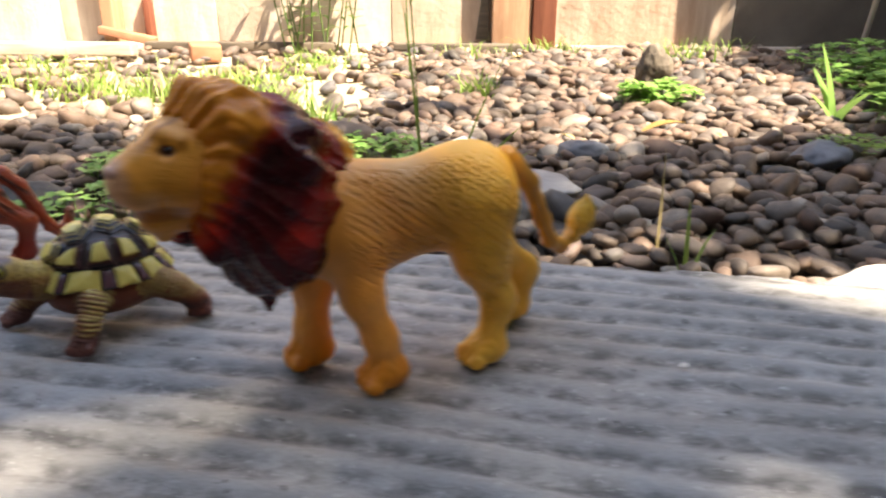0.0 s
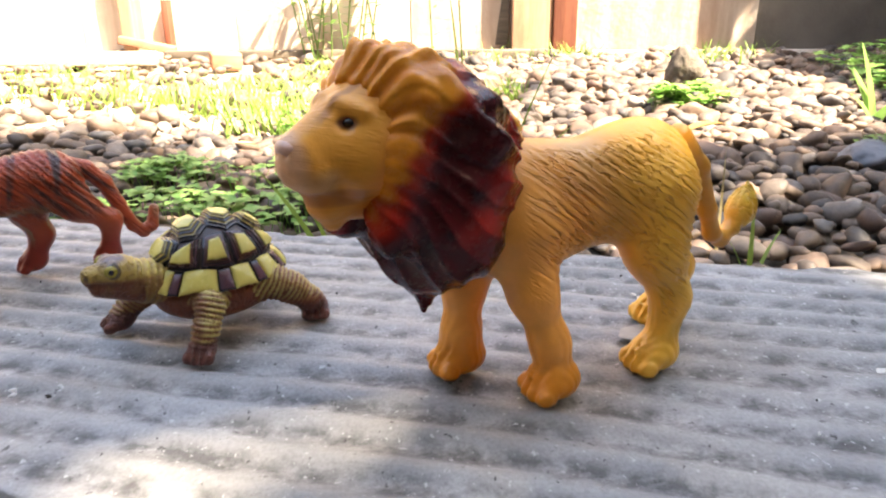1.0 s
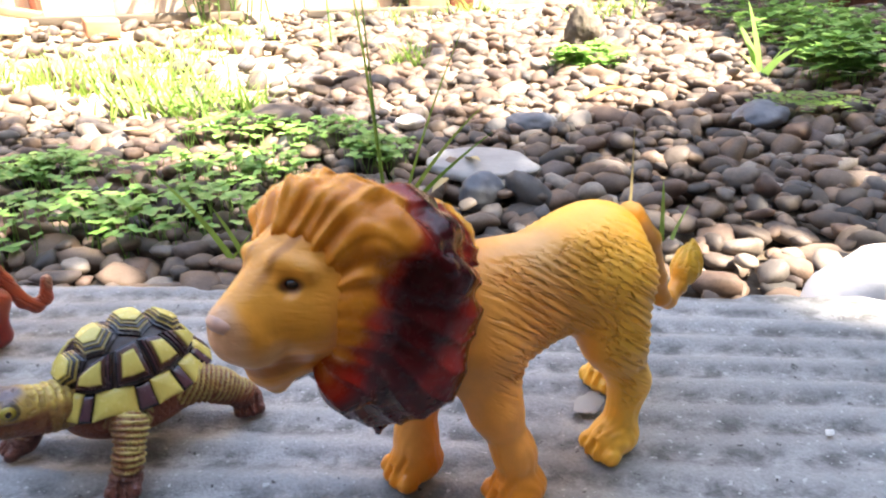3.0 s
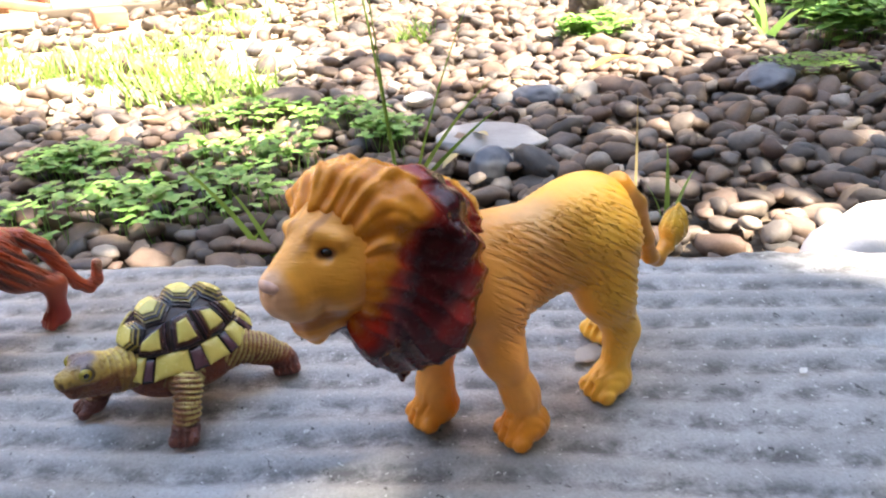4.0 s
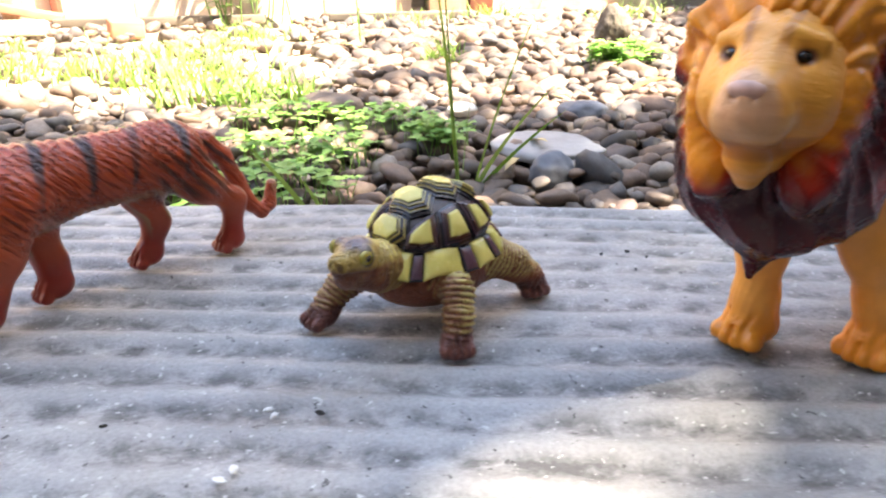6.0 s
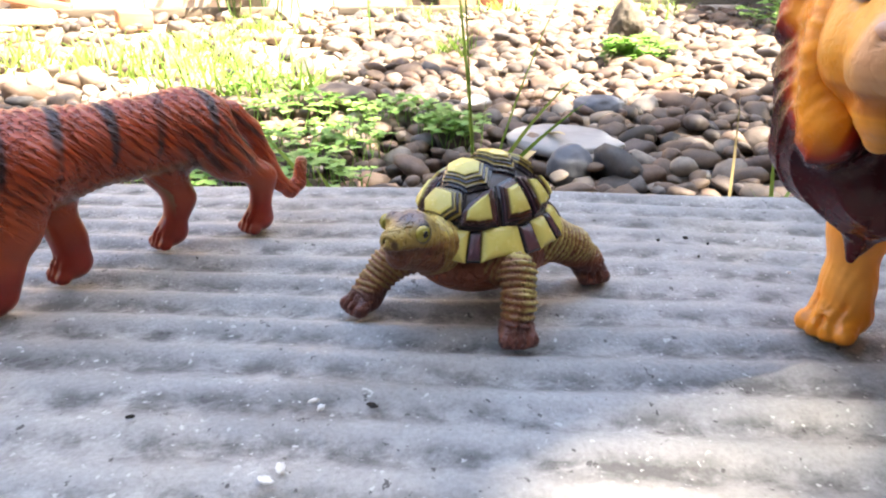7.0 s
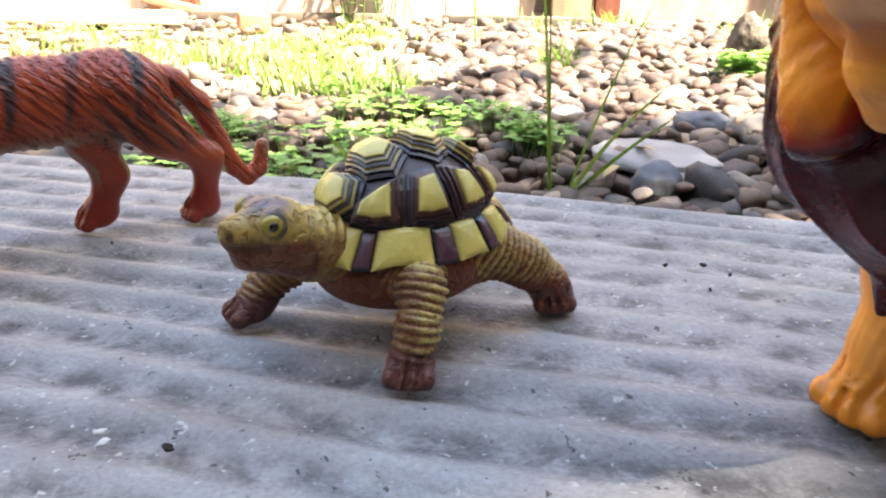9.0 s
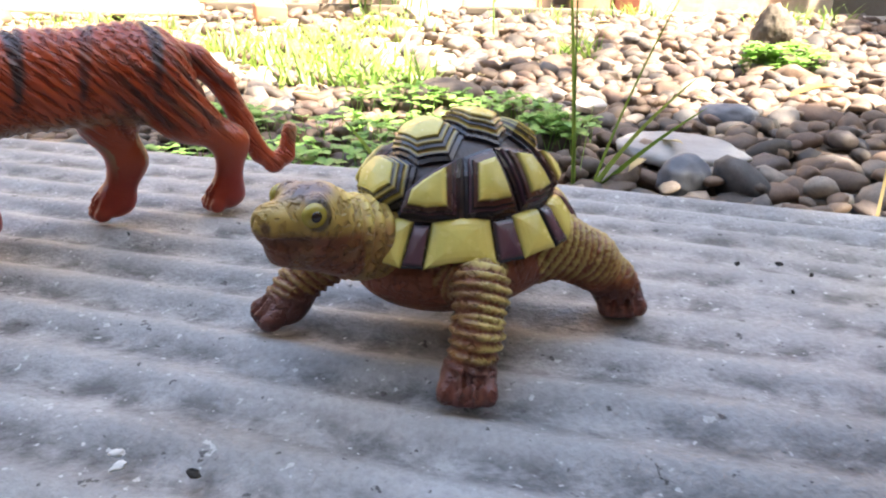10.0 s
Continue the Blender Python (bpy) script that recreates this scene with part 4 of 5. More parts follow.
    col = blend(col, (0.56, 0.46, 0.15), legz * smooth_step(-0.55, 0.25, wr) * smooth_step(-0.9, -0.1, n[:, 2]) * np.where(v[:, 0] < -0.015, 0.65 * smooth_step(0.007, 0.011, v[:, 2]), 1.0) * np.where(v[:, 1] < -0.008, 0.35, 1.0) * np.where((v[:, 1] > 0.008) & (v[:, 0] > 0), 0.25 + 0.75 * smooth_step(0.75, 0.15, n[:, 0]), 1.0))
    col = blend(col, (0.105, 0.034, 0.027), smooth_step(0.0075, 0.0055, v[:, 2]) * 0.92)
    # reddish highlight painted on the upward faces of the feet
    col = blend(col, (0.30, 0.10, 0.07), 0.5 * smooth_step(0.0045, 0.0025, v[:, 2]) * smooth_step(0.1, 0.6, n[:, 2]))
    v = v + n * (0.00042 * wr * smooth_step(0.003, 0.006, v[:, 2]))[:, None]
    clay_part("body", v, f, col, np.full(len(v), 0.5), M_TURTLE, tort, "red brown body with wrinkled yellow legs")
    # head and neck
    c = Clay((0.010, -0.014, 0.010), (0.054, 0.022, 0.042), 0.0005)
    c.chain([((0.0150, 0.0000, 0.0190), 0.0072), ((0.0240, 0.0020, 0.0220), 0.0062), ((0.0310, 0.0040, 0.0255), 0.0056)], 0.004)
    c.ball((0.0335, 0.0046, 0.0280), (0.0070, 0.0056, 0.0054), 0.003, 14)
    c.rod((0.0360, 0.0052, 0.0275), (0.0430, 0.0066, 0.0288), 0.0048, 0.0032, 0.003)
    c.rod((0.0300, 0.0042, 0.0222), (0.0412, 0.0062, 0.0245), 0.0046, 0.0028, 0.002)
    for s in (1, -1):
        c.ball((0.0356, 0.0050 + s * 0.0044, 0.0302), (0.0032, 0.0024, 0.0029), 0.001, 14)
        c.cut((0.0448, 0.0075 + s * 0.0012, 0.0290), (0.0456, 0.0076 + s * 0.0013, 0.0292), 0.0005, 0.0005, 0.0005)
    c.cut((0.0345, 0.0108, 0.0256), (0.0470, 0.0080, 0.0272), 0.0006, 0.0006, 0.0006)
    c.cut((0.0365, 0.0003, 0.0256), (0.0470, 0.0060, 0.0272), 0.0006, 0.0006, 0.0006)
    v, f = c.skin(1)
    n = normals(v, f)
    rings = np.sin((v[:, 0] + 0.3 * v[:, 2]) * 2600 + wobble(v, 240, 1))
    neck = smooth_step(0.0300, 0.0270, v[:, 0])
    v2 = v + n * (0.00028 * neck * rings + 0.00007 * wobble(v, 900, 2))[:, None]
    v2[:, 0] = np.where(v2[:, 0] > 0.026, 0.026 + (v2[:, 0] - 0.026) * 0.84, v2[:, 0])
    col = np.tile((0.40, 0.275, 0.070), (len(v), 1))
    col = blend(col, (0.55, 0.42, 0.10), neck * smooth_step(-0.3, 0.4, rings))
    col = blend(col, (0.17, 0.045, 0.022), smooth_step(0.0272, 0.0252, v[:, 2] - 0.12 * (v[:, 0] - 0.03)) * np.where(v[:, 0] > 0.026, 0.95, 0.6))
    col = blend(col, (0.085, 0.080, 0.135), 0.85 * smooth_step(0.0312, 0.0330, v[:, 2]) * smooth_step(0.029, 0.032, v[:, 0]) * smooth_step(0.0435, 0.040, v[:, 0]))
    col = blend(col, (0.14, 0.055, 0.03), 0.8 * smooth_step(0.0011, 0.0004, np.abs(v[:, 2] - 0.0264 - 0.13 * (v[:, 0] - 0.04))) * smooth_step(0.034, 0.036, v[:, 0]))
    col = blend(col, (0.24, 0.14, 0.05), 0.35 * smooth_step(0.0, 0.5, wobble(v, 560, 4)))
    for s in (1, -1):
        d = np.linalg.norm(v - (0.0362, 0.0050 + s * 0.0068, 0.0304), axis=1)
        col = blend(col, (0.05, 0.04, 0.03), 0.85 * smooth_step(0.0031, 0.0024, d))
        d = np.linalg.norm(v - (0.0450, 0.0076 + s * 0.0013, 0.0290), axis=1)
        col = blend(col, (0.16, 0.09, 0.04), smooth_step(0.0011, 0.0006, d))
    clay_part("head", v2, f, col, np.full(len(v), 0.8), M_TURTLE, tort, "yellow brown head with a purple crown")
    for s in (1, -1):
        e = part("eye", ball_bm((0.0020, 0.0013, 0.0019)), M_TEYE, tort, "yellow eye with a black pupil")
        e.matrix_local = pose(0.0352, 0.0050 + s * 0.0060, 0.0304, 0, 0, 14 - s * 12)
        p = part("pupil", ball_bm((0.0009, 0.0005, 0.0009), 12, 8), M_EYE, e)
        p.matrix_local = pose(0.0002, s * 0.0010, 0.0001)
    return tort


def dome_bm():
    bm = bmesh.new()
    rows = []
    for i in range(1, 17):
        rows.append([bm.verts.new(dome(i / 16 * 1.04 * math.cos(t), i / 16 * 1.04 * math.sin(t))) for t in [2 * math.pi * k / 40 for k in range(40)]])
    top = bm.verts.new(dome(0, 0))
    low = bm.verts.new((0, 0, SHELL[3] - 0.003))
    for k in range(40):
        j = (k + 1) % 40
        bm.faces.new((top, rows[0][k], rows[0][j]))
        bm.faces.new((low, rows[-1][j], rows[-1][k]))
        for a, b in zip(rows, rows[1:]):
            bm.faces.new((a[k], b[k], b[j], a[j]))
    return bm


# ---------------------------------------------------------------- pebbles and stones
def pebble_shapes(n, sub, rng):
    out = []
    for k in range(n):
        bm = bmesh.new()
        bmesh.ops.create_icosphere(bm, subdivisions=sub, radius=1)
        sq = rng.uniform(0.0, 0.28)
        cuts = [(Vector((rng.gauss(0, 1), rng.gauss(0, 1), rng.gauss(0, 1))).normalized(), rng.uniform(0.62, 0.85)) for _ in range(5)]
        off = Vector((rng.uniform(0, 50), rng.uniform(0, 50), rng.uniform(0, 50)))
        for v in bm.verts:
            p = v.co.copy()
            p *= 1 + 0.42 * noise.noise(p * 0.9 + off) + 0.20 * noise.noise(p * 2.1 + off)
            p.x = math.copysign(abs(p.x) ** (1 - sq * 0.5), p.x)
            for nrm, far in cuts:
                over = p.dot(nrm) - far
                if over > 0:
                    p -= nrm * over * 0.8
            v.co = p
        me = bpy.data.meshes.new("pebble")
        bm.to_mesh(me)
        bm.free()
        me.polygons.foreach_set("use_smooth", [True] * len(me.polygons))
        out.append(me)
    return out


def clear_spot(x, y):
    """Places kept free of pebbles: under the bench and under the large stones."""
    if y < FAR[0] + FAR[1] * x + 0.02 and -0.7 < x < 0.55:
        return False
    return True


def build_gravel():
    rng = random.Random(11)
    bed = thing("pebble_bed", pose(0, 0, 0), "bed of rounded grey brown river pebbles", "pebbles", kind="stuff")
    shapes = pebble_shapes(16, 2, rng)
    for me in shapes:
        me.materials.append(M_PEB)
    flat = []
    for me in shapes:
        co = np.empty(len(me.vertices) * 3)
        me.vertices.foreach_get("co", co)
        flat.append((co.reshape(-1, 3), np.array([p.vertices[:] for p in me.polygons])))
    spots = []
    y = 0.36
    while y < 2.84:
        size = 0.0205 if y < 1.5 else 0.027
        span = 0.75 + 0.62 * y
        x = -span - 0.1
        while x < span + 0.2:
            px, py = x + rng.uniform(-0.4, 0.4) * size, y + rng.uniform(-0.4, 0.4) * size
            bare = 0.80 * float(smooth_step(1.30, 1.55, py)) * float(smooth_step(-0.05, -0.30, px + 0.1 * (py - 1.5)))
            if clear_spot(px, py) and rng.random() > bare:
                spots.append((px, py, size))
            x += size * 1.45
        y += size * 1.05
    rng.shuffle(spots)
    near = sorted(spots, key=lambda s: math.hypot(s[0] - 0.12, (s[1] - 0.70) * 1.2))[:300]
    chosen = set(near)
    V, F, base = [], [], 0
    for px, py, size in spots:
        big = rng.random()
        r = size * (0.48 + 0.66 * rng.random() ** 1.8 + (0.55 if big > 0.95 else 0))
        sc = (r * rng.uniform(1.0, 1.45), r * rng.uniform(0.8, 1.05), r * rng.uniform(0.5, 0.78))
        pz = ground_z(py) + rng.uniform(-0.007, 0.016) + 0.006 * math.sin(px * 9) * math.sin(py * 7 + 1)
        m = Matrix.LocRotScale((px, py, pz), Euler((rng.gauss(0, 0.28), rng.gauss(0, 0.28), rng.uniform(0, 6.28))), sc)
        k = rng.randrange(len(shapes))
        if (px, py, size) in chosen:
            ob = new("pebble", shapes[k])
            ob.parent = bed
            ob.matrix_local = m
        else:
            a = np.array(m)
            co, fc = flat[k]
            V.append(co @ a[:3, :3].T + a[:3, 3])
            F.append(fc + base)
            base += len(co)
    me = raw("far_pebbles", np.concatenate(V).tolist(), np.concatenate(F).tolist())
    rest = link_mesh("far_pebbles", me, M_PEBS, bed)
    tagged(rest, "rounded grey brown river pebbles", kind="stuff")
    return bed


def stone_bm(size, seed, sub=4, rough=0.2, flat=0.0):
    bm = bmesh.new()
    bmesh.ops.create_icosphere(bm, subdivisions=sub, radius=1)
    off = Vector((seed * 7.3, seed * 3.1, seed * 5.7))
    for v in bm.verts:
        p = v.co.copy()
        p *= 1 + rough * noise.noise(p * 1.1 + off) + rough * 0.4 * noise.noise(p * 3 + off) + rough * 0.15 * noise.noise(p * 8 + off)
        if flat and p.z > flat:
            p.z = flat + (p.z - flat) * 0.15
        v.co = Vector((p.x * size[0], p.y * size[1], p.z * size[2]))
    return bm


def build_stones():
    def put(name, size, seed, mat, x, y, dz, rot, label, rough=0.2, flat=0.0):
        o = tagged(part(name, stone_bm(size, seed, 4, rough, flat), mat), label, "stone")
        o.matrix_world = pose(x, y, ground_z(y) + dz, *rot)
    put("flat_stone", (0.078, 0.050, 0.020), 1, M_SLAB, 0.10, 0.985, 0.022, (6, 2, -8), "flat pale grey stone slab among the pebbles", 0.18, 0.35)
    put("grey_stone", (0.030, 0.024, 0.024), 2, M_SLATE, 0.085, 0.905, 0.014, (0, 0, 20), "rounded blue grey stone before the slab", 0.2)
    put("white_stone", (0.062, 0.042, 0.058), 3, M_WHITE, 0.307, 0.505, 0.054, (0, 0, 15), "large smooth white stone in the sun", 0.12)
    put("upright_rock", (0.046, 0.042, 0.066), 4, M_ROCK, 0.495, 1.84, 0.052, (0, 10, 30), "rough brown rock standing upright among weeds", 0.4)
    put("dark_stone", (0.045, 0.032, 0.022), 5, M_SLATE, 0.215, 1.19, 0.016, (0, 5, 10), "dark slate grey stone among the pebbles", 0.2)
    put("blue_stone", (0.045, 0.04, 0.026), 6, M_SLATE, 0.60, 1.18, 0.014, (0, -12, 40), "bluish angular stone among the pebbles", 0.3)
    put("brown_stone", (0.062, 0.045, 0.034), 7, plain("brown_stone", (0.16, 0.125, 0.105), 0.7, 0.3, 0.4, 40, 0.002, 80), -0.20, 1.26, 0.016, (0, 0, 5), "large brown stone among the weeds", 0.2)
    put("dark_stone", (0.06, 0.045, 0.036), 8, plain("dark_stone", (0.085, 0.082, 0.082), 0.7, 0.3, 0.4, 40, 0.002, 80), -0.56, 0.90, 0.012, (0, 0, 30), "large dark grey stone beside the clover", 0.22)
    put("white_pebble", (0.024, 0.016, 0.012), 9, M_WHITE, 0.02, 1.21, 0.024, (0, 0, 10), "small white pebble behind the grass", 0.2)


def build_flakes():
    def chip(name, x, y, s, mat, label, seed, cat):
        bm = stone_bm((s * 0.75, s * 0.42, 0.0005), seed, 2, 0.6)
        o = tagged(part(name, bm, mat, None, "", False), label, cat)
        o.matrix_world = pose(x, y, 0.0006, 0, 0, seed * 47)
    for k, (x, y, s) in enumerate(((0.081, 0.258, 0.0028), (0.022, 0.312, 0.0026), (0.0205, 0.3155, 0.0016), (-0.174, 0.242, 0.0016), (-0.1725, 0.2395, 0.0017),
                                   (-0.179, 0.2215, 0.0019), (-0.1815, 0.2185, 0.0022), (-0.037, 0.292, 0.0012), (0.047, 0.225, 0.0009))):
        chip("pale_flake", x, y, s, M_FLAKE, "tiny pale flake lying on the sheet", k + 1, "flake")
    o = tagged(part("thin_flake", stone_bm((0.0065, 0.0042, 0.0005), 21, 3, 0.35), plain("clear_flake", (0.36, 0.35, 0.33), 0.35, 0.5, 0.1, 100), None, "", False), "thin pale grey flake beside the lion's hind foot", "flake")
    o.matrix_world = pose(0.0135, 0.283, 0.0006, 0, 0, 40)
    for k, (x, y, s) in enumerate(((-0.055, 0.323, 0.0013), (-0.065, 0.322, 0.0009), (-0.050, 0.317, 0.0009), (-0.058, 0.307, 0.0007), (-0.162, 0.239, 0.0018),
                                   (-0.211, 0.241, 0.0012), (0.054, 0.241, 0.0006), (-0.215, 0.325, 0.0007), (-0.093, 0.315, 0.0006), (0.02, 0.335, 0.0007))):
        chip("dark_crumb", x, y, s, M_SPECK, "tiny dark crumb of soil on the sheet", k + 3, "crumb")


# ---------------------------------------------------------------- plants
def leaf_fan(V, F, at, normal_tilt, az, length, width, fold=0.25, segs=3):
    """One leaf as a folded strip with a pointed tip."""
    base = len(V)
    d = Vector((math.cos(az), math.sin(az), 0))
    sd = Vector((-d.y, d.x, 0))
    for i in range(segs + 1):
        t = i / segs
        w = width * math.sin(math.pi * min(0.12 + 0.88 * t, 0.995)) * 0.5
        up = length * (normal_tilt * t - 0.55 * normal_tilt * t * t)
        p = at + d * (length * t) + Vector((0, 0, up))
        V += [p - sd * w + Vector((0, 0, fold * w)), p, p + sd * w + Vector((0, 0, fold * w))]
    for i in range(segs):
        a = base + 3 * i
        F += [(a, a + 1, a + 4, a + 3), (a + 1, a + 2, a + 5, a + 4)]


def blade(V, F, at, az, length, width, lean, curl, segs=7, twist=0.0):
    base = len(V)
    d = Vector((math.cos(az), math.sin(az), 0))
    sd = Vector((-d.y, d.x, 0)) * math.cos(twist) + (d - Vector((0, 0, lean))) * math.sin(twist)
    sd.normalize()
    for i in range(segs + 1):
        t = i / segs
        w = width * (1 - t) ** 0.6 * 0.5 + 0.0001
        p = at + d * (length * (lean * t + curl * t * t)) + Vector((0, 0, length * (t - 0.35 * curl * t * t)))
        V += [p - sd * w, p + d.cross(sd) * w * 0.3, p + sd * w]
    for i in range(segs):
        a = base + 3 * i
        F += [(a, a + 1, a + 4, a + 3), (a + 1, a + 2, a + 5, a + 4)]


def stem(V, F, a, b, r, n=5):
    base = len(V)
    for p, q in ((a, r), (b, r * 0.7)):
        for k in range(n):
            t = 2 * math.pi * k / n
            V.append(p + Vector((math.cos(t) * q, math.sin(t) * q, 0)))
    for k in range(n):
        j = (k + 1) % n
        F.append((base + k, base + j, base + n + j, base + n + k))


def foliage(name, V, F, mat, label, category, kind=""):
    return tagged(link_mesh(name, raw(name, V, F), mat), label, category, kind=kind)


def clover_patch(name, spots, count, rng, label, size=0.012, high=0.045):
    V, F = [], []
    for _ in range(count):
        cx, cy, rx, ry = rng.choice(spots)
        a, r = rng.uniform(0, 6.28), math.sqrt(rng.random())
        x, y = cx + rx * r * math.cos(a), cy + ry * r * math.sin(a)
        z0 = ground_z(y) + 0.008
        h = rng.uniform(0.010, high) * (1.15 - 0.6 * r)
        top = Vector((x + rng.uniform(-0.012, 0.012), y + rng.uniform(-0.012, 0.012), z0 + 0.012 + h))
        stem(V, F, Vector((x, y, z0 - 0.01)), top, 0.0007, 4)
        az = rng.uniform(0, 6.28)
        for k in range(3):
            s = size * rng.uniform(0.7, 1.35)
            leaf_fan(V, F, top, rng.uniform(-0.5, 0.8), az + k * 2.09 + rng.uniform(-0.2, 0.2), s * 1.25, s * 1.25, 0.3)
    return foliage(name, V, F, M_CLOVER, label, "weeds", "stuff")


def grass_patch(name, spots, count, rng, label, mat, length=(0.03, 0.09), width=0.004, kind="stuff"):
    V, F = [], []
    for _ in range(count):
        cx, cy, rx, ry = rng.choice(spots)
        a, r = rng.uniform(0, 6.28), rng.random() ** 0.7
        x, y = cx + rx * r * math.cos(a), cy + ry * r * math.sin(a)
        blade(V, F, Vector((x, y, ground_z(y))), rng.uniform(0, 6.28), rng.uniform(*length), width * rng.uniform(0.6, 1.3),
              rng.uniform(0.1, 0.6), rng.uniform(0.1, 0.7), 5)
    return foliage(name, V, F, mat, label, "grass", kind)


def build_plants():
    rng = random.Random(5)
    clover_patch("clover_patch", [(-0.32, 0.98, 0.15, 0.10), (-0.42, 0.86, 0.12, 0.08), (-0.26, 0.86, 0.10, 0.07), (-0.20, 1.02, 0.08, 0.06), (-0.47, 1.04, 0.07, 0.06)], 400, rng,
                 "low green clover weeds growing through the pebbles", 0.0088, 0.030)
    clover_patch("clover_patch", [(-0.25, 1.20, 0.10, 0.06), (-0.10, 1.15, 0.07, 0.05), (-0.04, 1.05, 0.05, 0.04), (-0.32, 1.36, 0.08, 0.06)], 200, rng,
                 "sparse green clover weeds among pebbles", 0.010, 0.03)
    clover_patch("clover_patch", [(0.44, 1.60, 0.06, 0.04), (0.50, 1.68, 0.06, 0.04), (0.40, 1.62, 0.04, 0.03)], 90, rng,
                 "green weeds round the foot of the upright rock", 0.016, 0.05)
    clover_patch("clover_patch", [(0.90, 1.42, 0.08, 0.05), (1.02, 1.62, 0.12, 0.10), (1.15, 1.9, 0.2, 0.2), (1.25, 2.2, 0.25, 0.2)], 420, rng,
                 "green ferny weeds in the shaded corner", 0.020, 0.08)
    grass_patch("grass_patch", [(-0.42, 1.50, 0.16, 0.14), (-0.60, 1.66, 0.20, 0.14), (-0.30, 1.34, 0.10, 0.08)], 420, rng,
                "bright green grass tufts in the sun", M_GRASS, (0.03, 0.11), 0.005)
    grass_patch("grass_patch", [(-1.05, 1.84, 0.25, 0.16), (-0.82, 1.75, 0.2, 0.12), (-0.55, 1.95, 0.2, 0.12), (-1.25, 2.15, 0.25, 0.12), (-0.45, 2.3, 0.15, 0.1)], 620, rng,
                "sunlit pale green grass among the pebbles", M_GRASS, (0.02, 0.07), 0.005)
    grass_patch("grass_patch", [(0.02, 2.52, 0.2, 0.08), (0.34, 2.62, 0.1, 0.05), (0.89, 2.62, 0.2, 0.06), (0.75, 2.45, 0.12, 0.08), (0.05, 1.75, 0.05, 0.05)], 300, rng,
                "grass tufts along the foot of the wall", M_GRASS, (0.03, 0.09), 0.006)
    # tall grass clump near the slab
    V, F = [], []
    b = Vector((-0.035, 0.885, ground_z(0.885)))
    for dx, dy, az, ln, wd, le, cu in ((0, 0, 2.9, 0.290, 0.0050, 0.06, 0.04), (0.02, 0.01, 0.25, 0.23, 0.0052, 0.28, 0.10), (0.018, 0.0, 0.15, 0.135, 0.0085, 0.55, 0.22),
                                       (0.022, 0.0, 0.1, 0.10, 0.008, 0.9, 0.2), (0.005, 0.01, 1.2, 0.12, 0.005, 0.3, 0.2)):
        blade(V, F, b + Vector((dx, dy, 0)), az, ln, wd, le, cu, 9, 1.1)
    stem(V, F, b, b + Vector((-0.018, 0, 0.30)), 0.0011, 6)
    foliage("grass_clump", V, F, M_GRASS, "clump of tall green grass blades behind the sheet", "grass")
    V, F = [], []
    b = Vector((-0.185, 0.745, ground_z(0.745)))
    for dx, az, ln, wd, le, cu in ((0, 2.8, 0.115, 0.007, 0.45, 0.25), (0.01, 2.6, 0.075, 0.007, 0.35, 0.2), (-0.02, 0.4, 0.05, 0.005, 0.6, 0.2)):
        blade(V, F, b + Vector((dx, 0, 0)), az, ln, wd, le, cu, 8, 1.0)
    foliage("grass_clump", V, F, M_GRASS, "few broad grass blades beside the clover", "grass")
    V, F = [], []
    b = Vector((0.25, 0.745, ground_z(0.745)))
    for dx, az, ln, wd, le, cu in ((0, 1.4, 0.075, 0.006, 0.15, 0.1), (0.008, 0.4, 0.05, 0.006, 0.3, 0.2), (-0.006, 2.6, 0.04, 0.005, 0.3, 0.2)):
        blade(V, F, b + Vector((dx, 0, 0)), az, ln, wd, le, cu, 6)
    foliage("grass_sprout", V, F, M_GRASS, "small green grass sprout between pebbles", "grass")
    V, F = [], []
    blade(V, F, Vector((0.235, 0.80, ground_z(0.8))), 1.5, 0.12, 0.0035, 0.05, 0.05, 5)
    foliage("dry_stalk", V, F, M_DRYGRASS, "thin dry pale stalk standing in the pebbles", "grass")
    # broad blade plant at the right
    V, F = [], []
    b = Vector((0.783, 1.50, ground_z(1.50)))
    for az, ln, wd, le, cu in ((2.9, 0.17, 0.020, 0.18, 0.10), (2.6, 0.12, 0.020, 0.30, 0.15), (2.0, 0.12, 0.022, 0.3, 0.3), (0.4, 0.10, 0.02, 0.6, 0.4), (3.6, 0.08, 0.02, 0.7, 0.4), (5.0, 0.09, 0.02, 0.5, 0.4)):
        blade(V, F, b, az, ln, wd, le, cu, 8, 1.0)
    foliage("broad_leaf_plant", V, F, M_CLOVER, "bright green broad bladed plant among pebbles", "plant")
    V, F = [], []
    b = Vector((0.70, 1.20, ground_z(1.20)))
    for k in range(9):
        az = k * 0.7
        for j in range(7):
            t = (j + 1) / 7
            p = b + Vector((math.cos(az) * 0.10 * t, math.sin(az) * 0.08 * t, 0.02 + 0.05 * t - 0.04 * t * t))
            for s in (1, -1):
                leaf_fan(V, F, p, 0.2, az + s * 1.1, 0.026 * (1.15 - t * 0.7), 0.010, 0.2)
    foliage("fern", V, F, M_GRASS, "light green fern spread over the pebbles", "fern")
    # leafy weed against the wall
    for bx, by, n, hh in ((-0.60, 2.66, 7, 0.55), (-0.42, 2.70, 6, 0.62)):
        V, F = [], []
        for k in range(n):
            az = rng.uniform(0, 6.28)
            b = Vector((bx + rng.uniform(-0.08, 0.08), by + rng.uniform(-0.03, 0.03), ground_z(by)))
            h = hh * rng.uniform(0.5, 1.0)
            tip = b + Vector((math.cos(az) * 0.10, math.sin(az) * 0.05, h))
            stem(V, F, b, tip, 0.003, 5)
